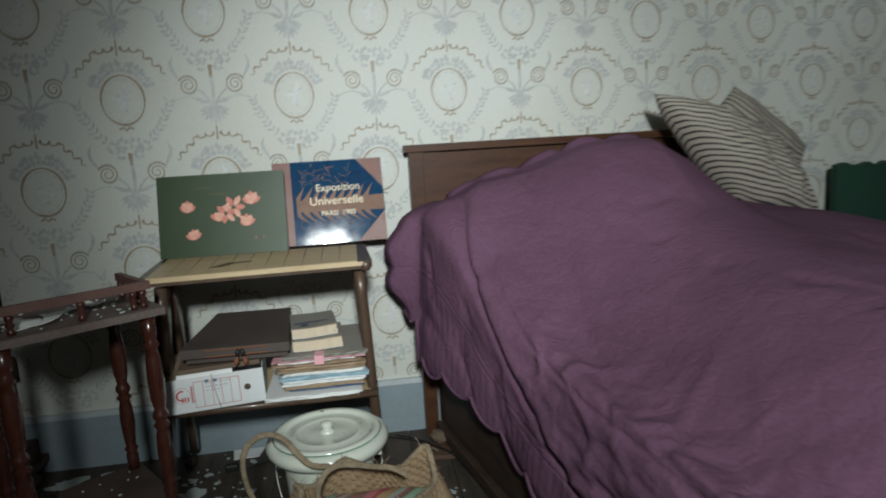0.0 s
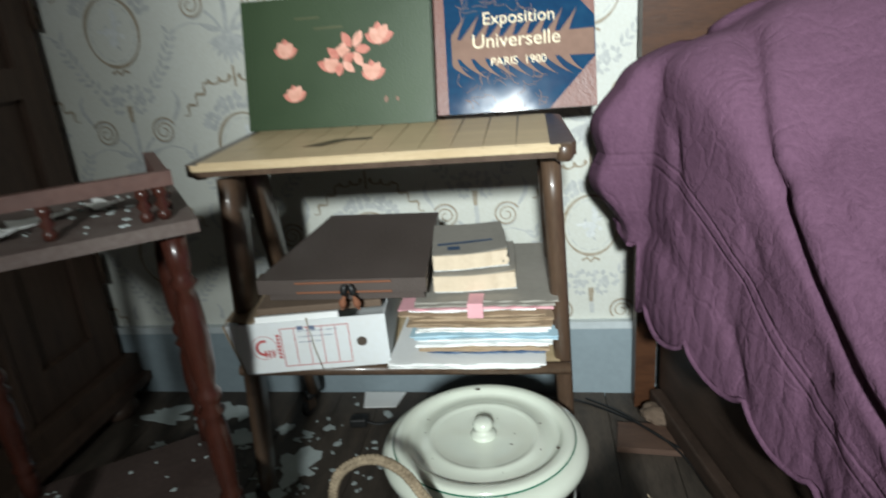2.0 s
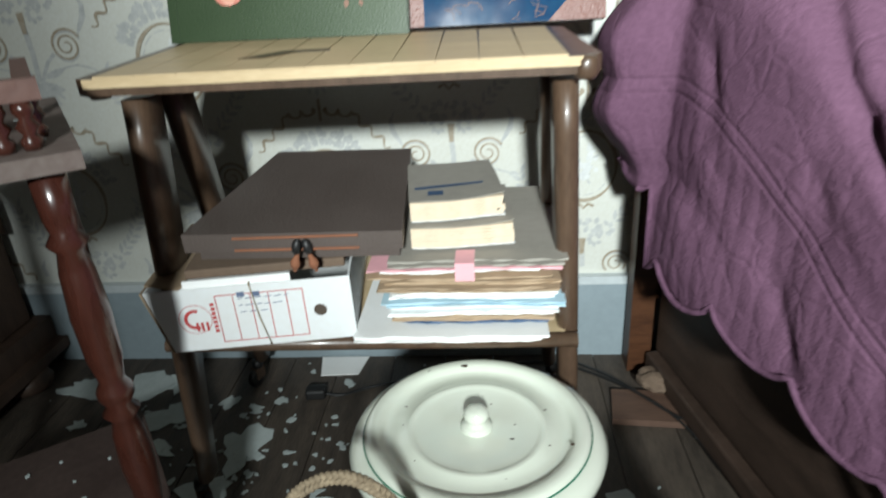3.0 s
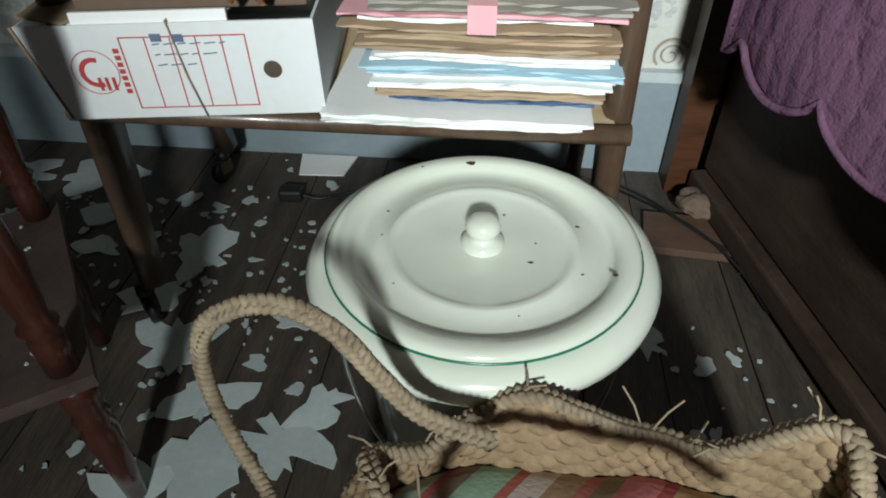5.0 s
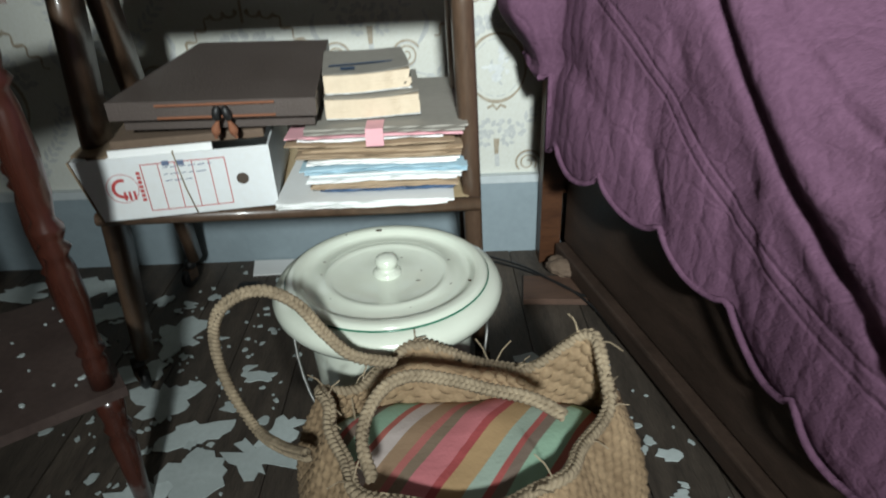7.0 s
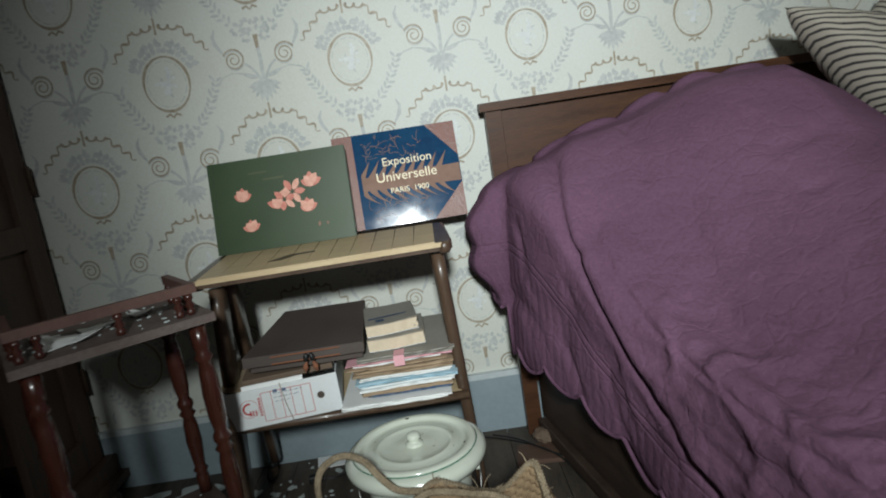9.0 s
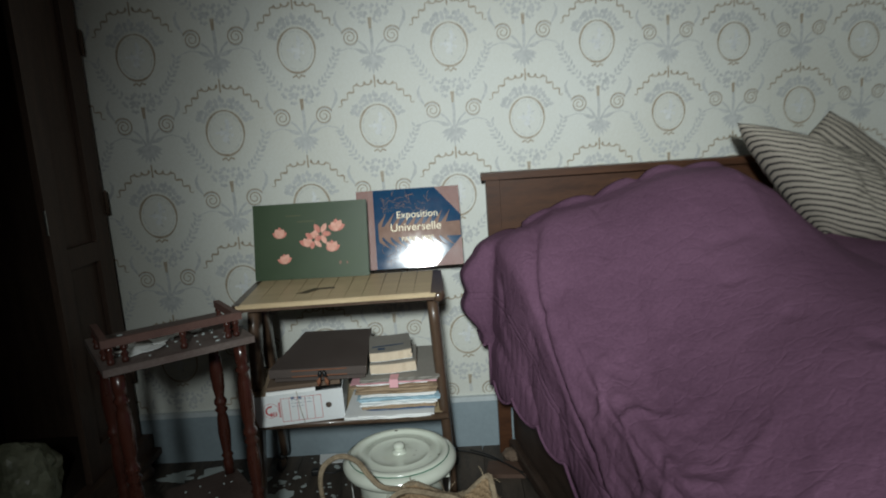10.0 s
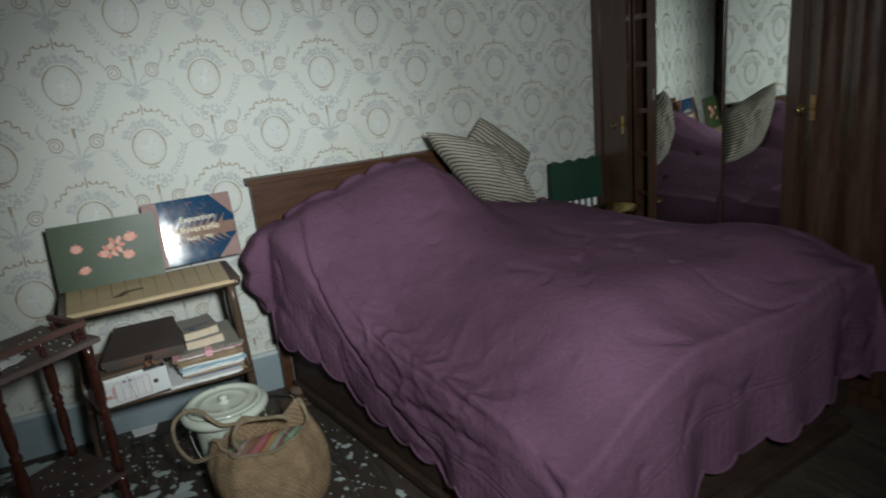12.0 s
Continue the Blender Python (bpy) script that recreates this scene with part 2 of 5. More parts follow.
def boxed(x0, x1, y0, y1, z0, z1, m=None):
    bm = bmesh.new()
    box(bm, x0, x1, y0, y1, z0, z1, m)
    return bm


def lathe(profile, segments=32, m=None, bm=None):
    """Turns (radius, z) pairs round the z axis."""
    bm = bm or bmesh.new()
    made, rings = [], []
    for r, z in profile:
        if r < 1e-5:
            ring = [bm.verts.new((0, 0, z))]
        else:
            ring = [bm.verts.new((r * math.cos(2 * math.pi * i / segments), r * math.sin(2 * math.pi * i / segments), z)) for i in range(segments)]
        rings.append(ring)
        made += ring
    for a, b in zip(rings, rings[1:]):
        for i in range(segments):
            j = (i + 1) % segments
            if len(a) == 1 and len(b) == 1:
                continue
            if len(a) == 1:
                bm.faces.new((a[0], b[j], b[i]))
            elif len(b) == 1:
                bm.faces.new((a[i], a[j], b[0]))
            else:
                bm.faces.new((a[i], a[j], b[j], b[i]))
    if m is not None:
        bmesh.ops.transform(bm, matrix=m, verts=made)
    return bm


def tube(points, radius, sides=8, bm=None, closed=False):
    """A round bar along points; radius is a number or a function of the run from 0 to 1."""
    bm = bm or bmesh.new()
    pts = [Vector(p) for p in points]
    n = len(pts)
    rings = []
    up = Vector((0, 0, 1))
    for i, p in enumerate(pts):
        d = (pts[(i + 1) % n] - pts[i - 1]) if closed else (pts[min(i + 1, n - 1)] - pts[max(i - 1, 0)])
        d = d.normalized() if d.length > 1e-9 else Vector((0, 0, 1))
        a = d.cross(up)
        if a.length < 0.05:
            a = d.cross(Vector((0, 1, 0)))
        a.normalize()
        b = d.cross(a)
        r = radius(i / max(1, n - 1)) if callable(radius) else radius
        rings.append([bm.verts.new(p + r * (math.cos(2 * math.pi * k / sides) * a + math.sin(2 * math.pi * k / sides) * b)) for k in range(sides)])
    for i in range(n if closed else n - 1):
        ra, rb = rings[i], rings[(i + 1) % n]
        for k in range(sides):
            bm.faces.new((ra[k], ra[(k + 1) % sides], rb[(k + 1) % sides], rb[k]))
    if not closed:
        bm.faces.new(rings[0])
        bm.faces.new(rings[-1][::-1])
    return bm


def spline(points, steps=8):
    """A smooth run through the points."""
    p = [Vector(q) for q in points]
    p = [2 * p[0] - p[1]] + p + [2 * p[-1] - p[-2]]
    out = []
    for i in range(1, len(p) - 2):
        for k in range(steps):
            t = k / steps
            out.append(0.5 * (2 * p[i] + (p[i + 1] - p[i - 1]) * t + (2 * p[i - 1] - 5 * p[i] + 4 * p[i + 1] - p[i + 2]) * t * t + (3 * p[i] - p[i - 1] - 3 * p[i + 1] + p[i + 2]) * t ** 3))
    return out + [p[-2]]


def slab(outline, z0, z1, bm=None):
    """A flat plate with the given outline of (x, y)."""
    bm = bm or bmesh.new()
    lo = [bm.verts.new((x, y, z0)) for x, y in outline]
    hi = [bm.verts.new((x, y, z1)) for x, y in outline]
    n = len(outline)
    bm.faces.new(hi)
    bm.faces.new(lo[::-1])
    for i in range(n):
        bm.faces.new((lo[i], lo[(i + 1) % n], hi[(i + 1) % n], hi[i]))
    return bm


def flat(outline, z=0.0, bm=None):
    bm = bm or bmesh.new()
    bm.faces.new([bm.verts.new((x, y, z)) for x, y in outline])
    return bm


# ---- room ----
WALL_Y, CEIL = 2.66, 2.75
LEFT_X, RIGHT_X, BACK_Y = -1.95, 3.25, -2.6


def wall(name, x0, x1, y0, y1, mat, label):
    return tagged(part(name, boxed(x0, x1, y0, y1, 0, CEIL), mat), label, "wall", kind="structure")


wall("wall_north", LEFT_X, RIGHT_X, WALL_Y, WALL_Y + 0.12, PAPER_WALL, "pale wallpapered bedroom wall with grey and beige medallions")
wall("wall_south", LEFT_X, RIGHT_X, BACK_Y - 0.12, BACK_Y, PAPER_WALL, "pale wallpapered bedroom wall")
wall("wall_west", LEFT_X - 0.12, LEFT_X, BACK_Y - 0.12, WALL_Y + 0.12, PAPER_WALL, "pale wallpapered bedroom wall")
wall("wall_east", RIGHT_X, RIGHT_X + 0.12, BACK_Y - 0.12, WALL_Y + 0.12, PAPER_WALL, "pale wallpapered bedroom wall")
tagged(part("ceiling", boxed(LEFT_X - 0.12, RIGHT_X + 0.12, BACK_Y - 0.12, WALL_Y + 0.12, CEIL, CEIL + 0.1), PLASTER), "off-white plaster ceiling of the bedroom", "ceiling", kind="structure")
floor = tagged(part("floor", boxed(LEFT_X - 0.12, RIGHT_X + 0.12, BACK_Y - 0.12, WALL_Y + 0.12, -0.12, -0.021), SHADEDBOARD), "dark worn floorboards strewn with fallen paint flakes", "floor", kind="structure")

base = tagged(new("baseboard"), "grey-blue painted skirting board with a pale top edge", "baseboard", kind="structure")
part("board", boxed(LEFT_X, RIGHT_X, WALL_Y - 0.018, WALL_Y - 0.001, -0.02, 0.214), SKIRT, base)
bm = bmesh.new()
box(bm, LEFT_X, RIGHT_X, WALL_Y - 0.022, WALL_Y - 0.001, 0.2142, 0.236)
part("capping", bm, SKIRT_TOP, base, "pale painted moulding", bevel=0.004)

# ---- bed ----
HEAD_L, HEAD_R, FOOT_L, FOOT_R = Vector((0.435, 2.50)), Vector((1.98, 2.50)), Vector((0.805, 0.52)), Vector((2.40, 0.73))


def bed_xy(u, v):
    """u across from 0 to 1, v from the head (0) to the foot (1)."""
    return HEAD_L.lerp(HEAD_R, u).lerp(FOOT_L.lerp(FOOT_R, u), v)


bed = thing("bed", "dark brown wooden double bed with a veneered headboard", "bed")
bm = bmesh.new()
box(bm, 0.335, 1.64, 2.585, 2.612, 0.20, 1.195)
part("headboard", bm, BEDWOOD, bed, "brown veneered headboard panel")
for x in (0.333, 1.61):
    part("head_post", boxed(x - 0.02, x + 0.035, 2.565, 2.625, 0, 1.197), BEDWOOD, bed, bevel=0.012)
part("head_stile", boxed(0.37, 0.43, 2.576, 2.59, 0.3, 1.195), BEDWOOD, bed, bevel=0.003)
part("head_cap", boxed(0.295, 1.68, 2.548, 2.632, 1.198, 1.226), BEDWOOD, bed, bevel=0.009)


def rail(name, a, b, z0, z1, thick, mat, label=""):
    a, b = Vector((*a, 0)), Vector((*b, 0))
    d = (b - a)
    m = Matrix.Translation(a) @ Matrix.Rotation(math.atan2(d.y, d.x), 4, "Z")
    return part(name, boxed(0, d.length, -thick / 2, thick / 2, z0, z1, m), mat, bed, label, bevel=0.006)


RAIL_L = Vector((0.392, 2.555))
rail("side_rail", RAIL_L, FOOT_L, 0.075, 0.34, 0.035, RAILWOOD)
rail("rail_ledge", RAIL_L + Vector((-0.012, 0)), FOOT_L + Vector((-0.012, 0)), 0.022, 0.07, 0.06, RAILWOOD)
rail("side_rail", HEAD_R, FOOT_R, 0.075, 0.34, 0.035, RAILWOOD)
rail("foot_rail", FOOT_L, FOOT_R, 0.10, 0.36, 0.035, RAILWOOD)
rail("foot_ledge", FOOT_L + Vector((0, -0.012)), FOOT_R + Vector((0, -0.012)), 0.0, 0.055, 0.07, RAILWOOD)
bm = bmesh.new()
inner = [(HEAD_L + Vector((0.07, 0.0))), (HEAD_R + Vector((-0.05, 0.0))), (FOOT_R + Vector((-0.06, 0.07))), (FOOT_L + Vector((0.08, 0.08)))]
slab([(p.x, p.y) for p in inner], 0.25, 0.50, bm)
part("mattress", bm, TICKING, bed, "mattress hidden under the quilt", bevel=0.05)

# heights of the bolster and pillows under the quilt, across the bed
RIDGE = [(0.20, 0.06), (0.33, 0.21), (0.42, 0.29), (0.56, 0.34), (0.74, 0.32), (1.0, 0.355), (1.22, 0.355), (1.36, 0.27), (1.48, 0.13), (1.75, 0.06), (2.0, 0.0)]
QW, QL = 1.63, 1.99
LEFT_N, FOOT_N, RIGHT_N = Vector((-0.983, -0.182, 0)), Vector((0.127, -0.992, 0)), Vector((0.98, 0.17, 0))


def ridge(x):
    return float(np.interp(x, [a for a, _ in RIDGE], [b for _, b in RIDGE]))


def smooth(a, b, x):
    t = min(1, max(0, (x - a) / (b - a)))
    return t * t * (3 - 2 * t)


def quilt_point(s, t):
    """The quilt at s across and t down from the head, both along the cloth: its place, whether past the hem, its run along the hem, its hang."""
    cs, ct = min(max(s, 0), QW), min(t, QL)
    os_, ot = s - cs, t - ct
    d = math.hypot(os_, ot)
    side = (LEFT_N if os_ < 0 else RIGHT_N) * abs(os_) + FOOT_N * ot
    side = side.normalized() if d > 1e-6 else Vector((0, 0, 0))
    corner = ot > 1e-6 and abs(os_) > 1e-6
    on_left = os_ < 0 and ot < 1e-6
    if ot < 1e-6:
        run = ct if os_ <= 0 else 2 * QL + 1.2 + QW - ct
    elif not corner:
        run = QL + 0.6 + cs
    elif os_ < 0:
        run = QL + 0.6 * math.atan2(ot, -os_) / 1.5708
    else:
        run = QL + 0.6 + QW + 0.6 * (1 - math.atan2(ot, os_) / 1.5708)
    if on_left:
        hem = 0.67 - 0.11 * smooth(0.1, 0.8, ct) - 0.11 * smooth(0.2, 0.65, ct) if ct > 0.12 else 0.50
    elif ot > 0 and not corner:
        hem = 0.62 - 0.08 * smooth(0.0, 0.8, cs)
    elif os_ < 0:
        hem = 0.45 + 0.17 * math.sin(math.atan2(ot, -os_))
    else:
        hem = 0.54
    hem += 0.045 * abs(math.sin(math.pi * run / 0.165)) ** 0.6 - 0.03
    past = d > hem
    d = min(d, hem)
    xy = bed_xy(cs / 1.54, ct / QL)
    n1 = noise.noise(Vector((xy.x * 1.7, xy.y * 1.7, 0.3)))
    n2 = noise.noise(Vector((xy.x * 5.5, xy.y * 5.5, 2.3)))
    top = 0.835 + 0.02 * cs / QW + 0.020 * n1 + 0.007 * n2
    top += ridge(xy.x) * math.exp(-(max(0, 2.36 - xy.y) / 0.44) ** 1.7)
    # soft shoulders towards the edges, deeper away from the pillows
    el, ef, er = smooth(0.62, 0.0, cs), smooth(0.42, 0.0, QL - ct), smooth(0.3, 0.0, QW - cs)
    top -= (0.12 + 0.11 * smooth(0.15, 0.8, ct)) * el ** 1.4 + 0.10 * ef ** 1.5 + 0.04 * er ** 1.5
    # swells that run from the pillows towards the foot corner
    top += 0.020 * math.sin(5.2 * cs + 3.1 * ct + 2.0 * n1) * smooth(0.15, 0.7, ct)
    r = 0.10
    if d < r * 1.57:
        out, down = r * math.sin(d / r), r * (1 - math.cos(d / r))
    else:
        out, down = r + 0.06 * (d - r * 1.57), r + 0.99 * (d - r * 1.57)
    depth = smooth(0.08, 0.6, d)
    calm = 1 if ot > 0 or os_ > 0 else 0.30 + 0.70 * smooth(1.0, 1.7, ct)
    fold = calm * 0.030 * math.sin(run * 9.0 + 1.5 * noise.noise(Vector((run * 2.2, 0.5, 0)))) + calm * 0.016 * math.sin(run * 21 + 2.2)
    if corner:
        fold += 0.055 * math.sin(math.atan2(ot, abs(os_)) * 9) * math.sin(2 * math.atan2(ot, abs(os_)))
    ear = (0.085 + 0.022 * abs(math.sin(math.pi * d / 0.15))) * smooth(0.13, 0.08, ct) * smooth(0.02, 0.24, d) * (1 - 0.75 * smooth(0.34, 0.52, d)) if on_left else 0
    out += fold * depth + ear - (0.05 - 0.095 * smooth(0.9, 0.1, ct)) * smooth(0, 0.12, d)
    # small creases all over, and the long creases that the hanging side shows
    cr = abs(noise.noise(Vector((s * 2.1 + 3, t * 2.1, 5.0)))) + 0.6 * abs(noise.noise(Vector((s * 4.4, t * 4.4, 8.0))))
    cr = 0.013 * max(0, 0.14 - cr) / 0.14
    if s < 0.5:
        hang = -s
        wob = 0.02 * noise.noise(Vector((t * 4, 1.5, 0)))
        for line, a, b, amp in ((-0.03 + 0.36 * (t - 0.1), 0.10, 1.45, 0.021), (0.03 + 0.05 * (t - 0.4), 0.40, 1.70, 0.012), (-0.01 + 0.07 * (t - 0.5), 0.50, 1.60, 0.009), (0.27 + 0.05 * math.sin(3 * t), 0.85, 1.75, 0.011), (0.12 + 0.10 * (t - 0.9), 0.95, 1.6, 0.007), (-0.22 + 0.30 * (t - 0.5), 0.5, 1.5, 0.008)):
            gap = hang - line - wob
            live = smooth(a, a + 0.15, t) * smooth(b, b - 0.2, t)
            cr += live * amp * (math.exp(-(gap / 0.016) ** 2) - 0.65 * math.exp(-((gap + 0.045) / 0.035) ** 2))
    # a rumpled patch above the hanging side
    zone = smooth(0.45, 0.8, t) * smooth(1.9, 1.5, t) * smooth(-0.45, -0.25, s) * smooth(0.40, 0.02, s)
    if zone > 0:
        for f, amp in ((1.0, 0.0095), (2.1, 0.0058), (4.2, 0.0026)):
            w = noise.noise(Vector((s * 6.5 * f + 2 * t, t * 3.2 * f - 2 * s, 2.0 * f)))
            cr -= zone * amp * (math.exp(-(w / 0.10) ** 2) - 0.3)
    # the scalloped head hem stands up against the headboard
    if abs(os_) < 1e-6:
        top += 0.022 * abs(math.sin(math.pi * (s + 0.05) / 0.175)) ** 0.7 * smooth(0.055, 0.012, t)
    lift = smooth(0.14, 0.0, d)
    p = Vector((xy.x, xy.y, top - down - cr * (0.3 + 0.7 * lift))) + side * (out - cr * (1 - 0.5 * lift))
    if xy.y > 2.35:
        p.y = min(p.y, 2.555)
    return p, past, run, d


def quilt_mesh():
    drop, step = 0.74, 0.0125
    ns, nt = int((QW + 2 * drop) / step), int((QL + drop) / step)
    bm = bmesh.new()
    uv = bm.loops.layers.uv.new("hem")
    grid, over, hemmed = {}, {}, {}
    for i in range(ns + 1):
        for j in range(nt + 1):
            p, over[i, j], run, d = quilt_point(-drop + i * step, j * step)
            hemmed[i, j] = (run, d)
            grid[i, j] = bm.verts.new(p)
    for i in range(ns):
        for j in range(nt):
            keys = ((i, j), (i + 1, j), (i + 1, j + 1), (i, j + 1))
            if all(over[k] for k in keys):
                continue
            f = bm.faces.new([grid[k] for k in keys][::-1])
            f.smooth = True
            for lp, k in zip(f.loops, keys[::-1]):
                lp[uv].uv = hemmed[k]
    bmesh.ops.delete(bm, geom=[v for v in bm.verts if not v.link_faces], context="VERTS")
    return bm


quilt = part("quilt", quilt_mesh(), QUILT, smooth=True)
tagged(quilt, "purple quilted bedspread with scalloped hem, rumpled over the bed", "bedspread")
sol = quilt.modifiers.new("thickness", "SOLIDIFY")
sol.thickness, sol.offset = 0.012, -1
edge = [quilt_point(-2.0, t)[0] for t in np.arange(0.09, QL, 0.012)]
edge += [quilt_point(-3 * math.cos(a), QL + 3 * math.sin(a))[0] for a in np.arange(0.02, 1.57, 0.02)]
edge += [quilt_point(s, QL + 3)[0] for s in np.arange(0.0, QW, 0.012)]
part("hem_binding", tube(edge, 0.006, 6), QUILT, quilt, "corded scalloped edge", smooth=True)

# ---- serving trolley ----
trolley = thing("serving_trolley", "two-tier walnut serving trolley with a worn pale veneer top", "trolley")
TOP_Z, SHELF_Z = 0.872, 0.425
# bowed frame round the top
bm = bmesh.new()
rim = [(-0.575, 2.022), (0.108, 2.040), (0.128, 2.062), (0.112, 2.405), (0.095, 2.42), (-0.605, 2.42), (-0.622, 2.40), (-0.595, 2.035)]
slab(rim, TOP_Z - 0.026, TOP_Z - 0.003, bm)
part("top_frame", bm, TROLLEYWOOD, trolley, "walnut edging with rounded corners", bevel=0.007)
for x0, x1, s in ((-0.565, 0.082, 0),):
    n = 11
    for k in range(n):
        a0, a1 = x0 + (x1 - x0) * k / n, x0 + (x1 - x0) * (k + 1) / n
        bm = bmesh.new()
        lean = -0.03 * (1 - k / n)
        slab([(a0 + 0.0003, 2.0255 + 0.018 * k / n), (a1 - 0.0003, 2.0255 + 0.018 * (k + 1) / n), (a1 - 0.0003 + lean, 2.405), (a0 + 0.0003 + lean, 2.405)], TOP_Z - 0.02, TOP_Z, bm)
        part("veneer_strip", bm, MAPLE, trolley)
bm = bmesh.new()
slab([(-0.578, 2.0195), (0.100, 2.0375), (0.100, 2.0405), (-0.578, 2.0225)], TOP_Z - 0.015, TOP_Z - 0.0025, bm)
part("veneer_edge", bm, MAPLE, trolley, "worn pale front edge")
part("veneer_patch", slab([(-0.40, 2.140), (-0.36, 2.135), (-0.325, 2.185), (-0.27, 2.19), (-0.275, 2.215), (-0.35, 2.21)], TOP_Z + 0.0005, TOP_Z + 0.0012), TROLLEYWOOD, trolley, "patch where the veneer has peeled")
for x in (-0.575, 0.106):
    bm = lathe([(0.0, -0.036), (0.013, -0.034), (0.0175, -0.027), (0.0175, -0.008), (0.013, -0.003), (0, -0.002)], 16, pose(x, 2.052, TOP_Z))
    part("corner_cap", bm, TROLLEYWOOD, trolley, smooth=True)
part("apron", boxed(-0.57, 0.08, 2.37, 2.385, TOP_Z - 0.066, TOP_Z - 0.037), TROLLEYWOOD, trolley, bevel=0.003)


def caster(at, turn):
    """A swivelling caster under a leg."""
    fork = part("caster", lathe([(0, 0.072), (0.013, 0.072), (0.015, 0.056), (0.011, 0.046), (0, 0.045)], 14, pose(at[0], at[1], 0)), BLACKPLASTIC, trolley, "dark swivelling caster", smooth=True)
    m = pose(at[0], at[1], 0.026, 0, 0, turn) @ pose(0, -0.012, 0, 0, 90, 0)
    wheel = part("wheel", lathe([(0, -0.009), (0.02, -0.010), (0.026, -0.006), (0.026, 0.006), (0.02, 0.010), (0, 0.009)], 20, m), BLACKPLASTIC, fork, smooth=True)
    part("yoke", boxed(-0.013, 0.013, -0.02, 0.012, 0.02, 0.052, pose(at[0], at[1], 0, 0, 0, turn)), RUST, fork, bevel=0.004)
    return wheel


def leg_board(a, b):
    """A leg deeper than wide, rounded towards the front and tapered to the foot."""
    bm = bmesh.new()
    rings = []
    for k in range(11):
        t = k / 10
        p = a.lerp(b, t)
        w, d = 0.0185 - 0.004 * t * t, 0.034 - 0.014 * t * t
        section = [(w * math.cos(q), -d * 0.45 - w * math.sin(q)) for q in (0, 0.52, 1.05, 1.57, 2.09, 2.62, 3.14)] + [(-w, d * 0.9), (-w * 0.8, d), (w * 0.8, d), (w, d * 0.9)]
        rings.append([bm.verts.new((p.x + x, p.y + 0.012 + y, p.z)) for x, y in section])
    for ra, rb in zip(rings, rings[1:]):
        for i in range(len(ra)):
            j = (i + 1) % len(ra)
            bm.faces.new((ra[i], rb[i], rb[j], ra[j]))
    bm.faces.new(rings[0])
    bm.faces.new(rings[-1][::-1])
    return bm


for top, foot, turn in (((-0.538, 2.075, TOP_Z - 0.04), (-0.605, 2.105, 0.07), 40), ((0.083, 2.085, TOP_Z - 0.04), (0.112, 2.115, 0.07), 15), ((-0.548, 2.20, TOP_Z - 0.04), (-0.628, 2.525, 0.07), -20), ((0.075, 2.20, TOP_Z - 0.04), (0.108, 2.50, 0.07), 10)):
    a, b = Vector(top), Vector(foot)
    part("leg", leg_board(a, b), TROLLEYWOOD, trolley, smooth=True)
    caster((foot[0] - (0.012 if foot[0] < 0 else -0.006), foot[1], 0), turn)
part("shelf", boxed(-0.572, 0.092, 2.075, 2.40, SHELF_Z - 0.016, SHELF_Z), MAPLE, trolley, bevel=0.002)
part("shelf_edge", tube([(-0.585, 2.068, SHELF_Z - 0.012), (0.112, 2.072, SHELF_Z - 0.012)], 0.013, 10), TROLLEYWOOD, trolley, smooth=True)
part("shelf_edge", tube([(-0.60, 2.41, SHELF_Z - 0.012), (0.105, 2.41, SHELF_Z - 0.012)], 0.011, 10), TROLLEYWOOD, trolley, smooth=True)


# ---- the two albums leaning against the wall ----
def album(name, label, width, height, thick, m, cover, spine_mat, spine_width):
    """A closed album standing up: local x along its width, z up, its front cover facing -y."""
    ob = thing(name, label, "book", m)
    part("page_block", boxed(0.006, width - 0.006, 0.004, thick - 0.004, 0.005, height - 0.005), YELLOWPAPER, ob, "yellowed page edges")
    part("front_cover", boxed(spine_width, width, 0.0, 0.0035, 0, height), cover, ob, bevel=0.001)
    part("back_cover", boxed(0, width, thick - 0.0035, thick, 0, height), spine_mat, ob, bevel=0.001)
    part("spine", boxed(0, spine_width, -0.0012, 0.0038, 0, height), spine_mat, ob, bevel=0.001)
    part("spine_back", boxed(-0.002, 0.003, 0, thick, 0, height), spine_mat, ob, bevel=0.001)
    return ob


def print_on(name, outlines, mat, ob, lift=-0.0006, label=""):
    """Flat printed shapes on a front cover: outlines of (x, z)."""
    bm = bmesh.new()
    for k, o in enumerate(outlines):
        bm.faces.new([bm.verts.new((x, lift - 0.00002 * (k % 30), z)) for x, z in o])
    return part(name, bm, mat, ob, label)


def petal(cx, cz, angle, length, width, n=7, blunt=1.15):
    pts = []
    for k in range(2 * n):
        t = k / n if k < n else (2 * n - k) / n
        s = 1 if k < n else -1
        w = width * math.sin(math.pi * t) ** blunt * s if 0 < t < 1 else 0
        pts.append((cx + math.cos(angle) * t * length - math.sin(angle) * w, cz + math.sin(angle) * t * length + math.cos(angle) * w))
    return pts


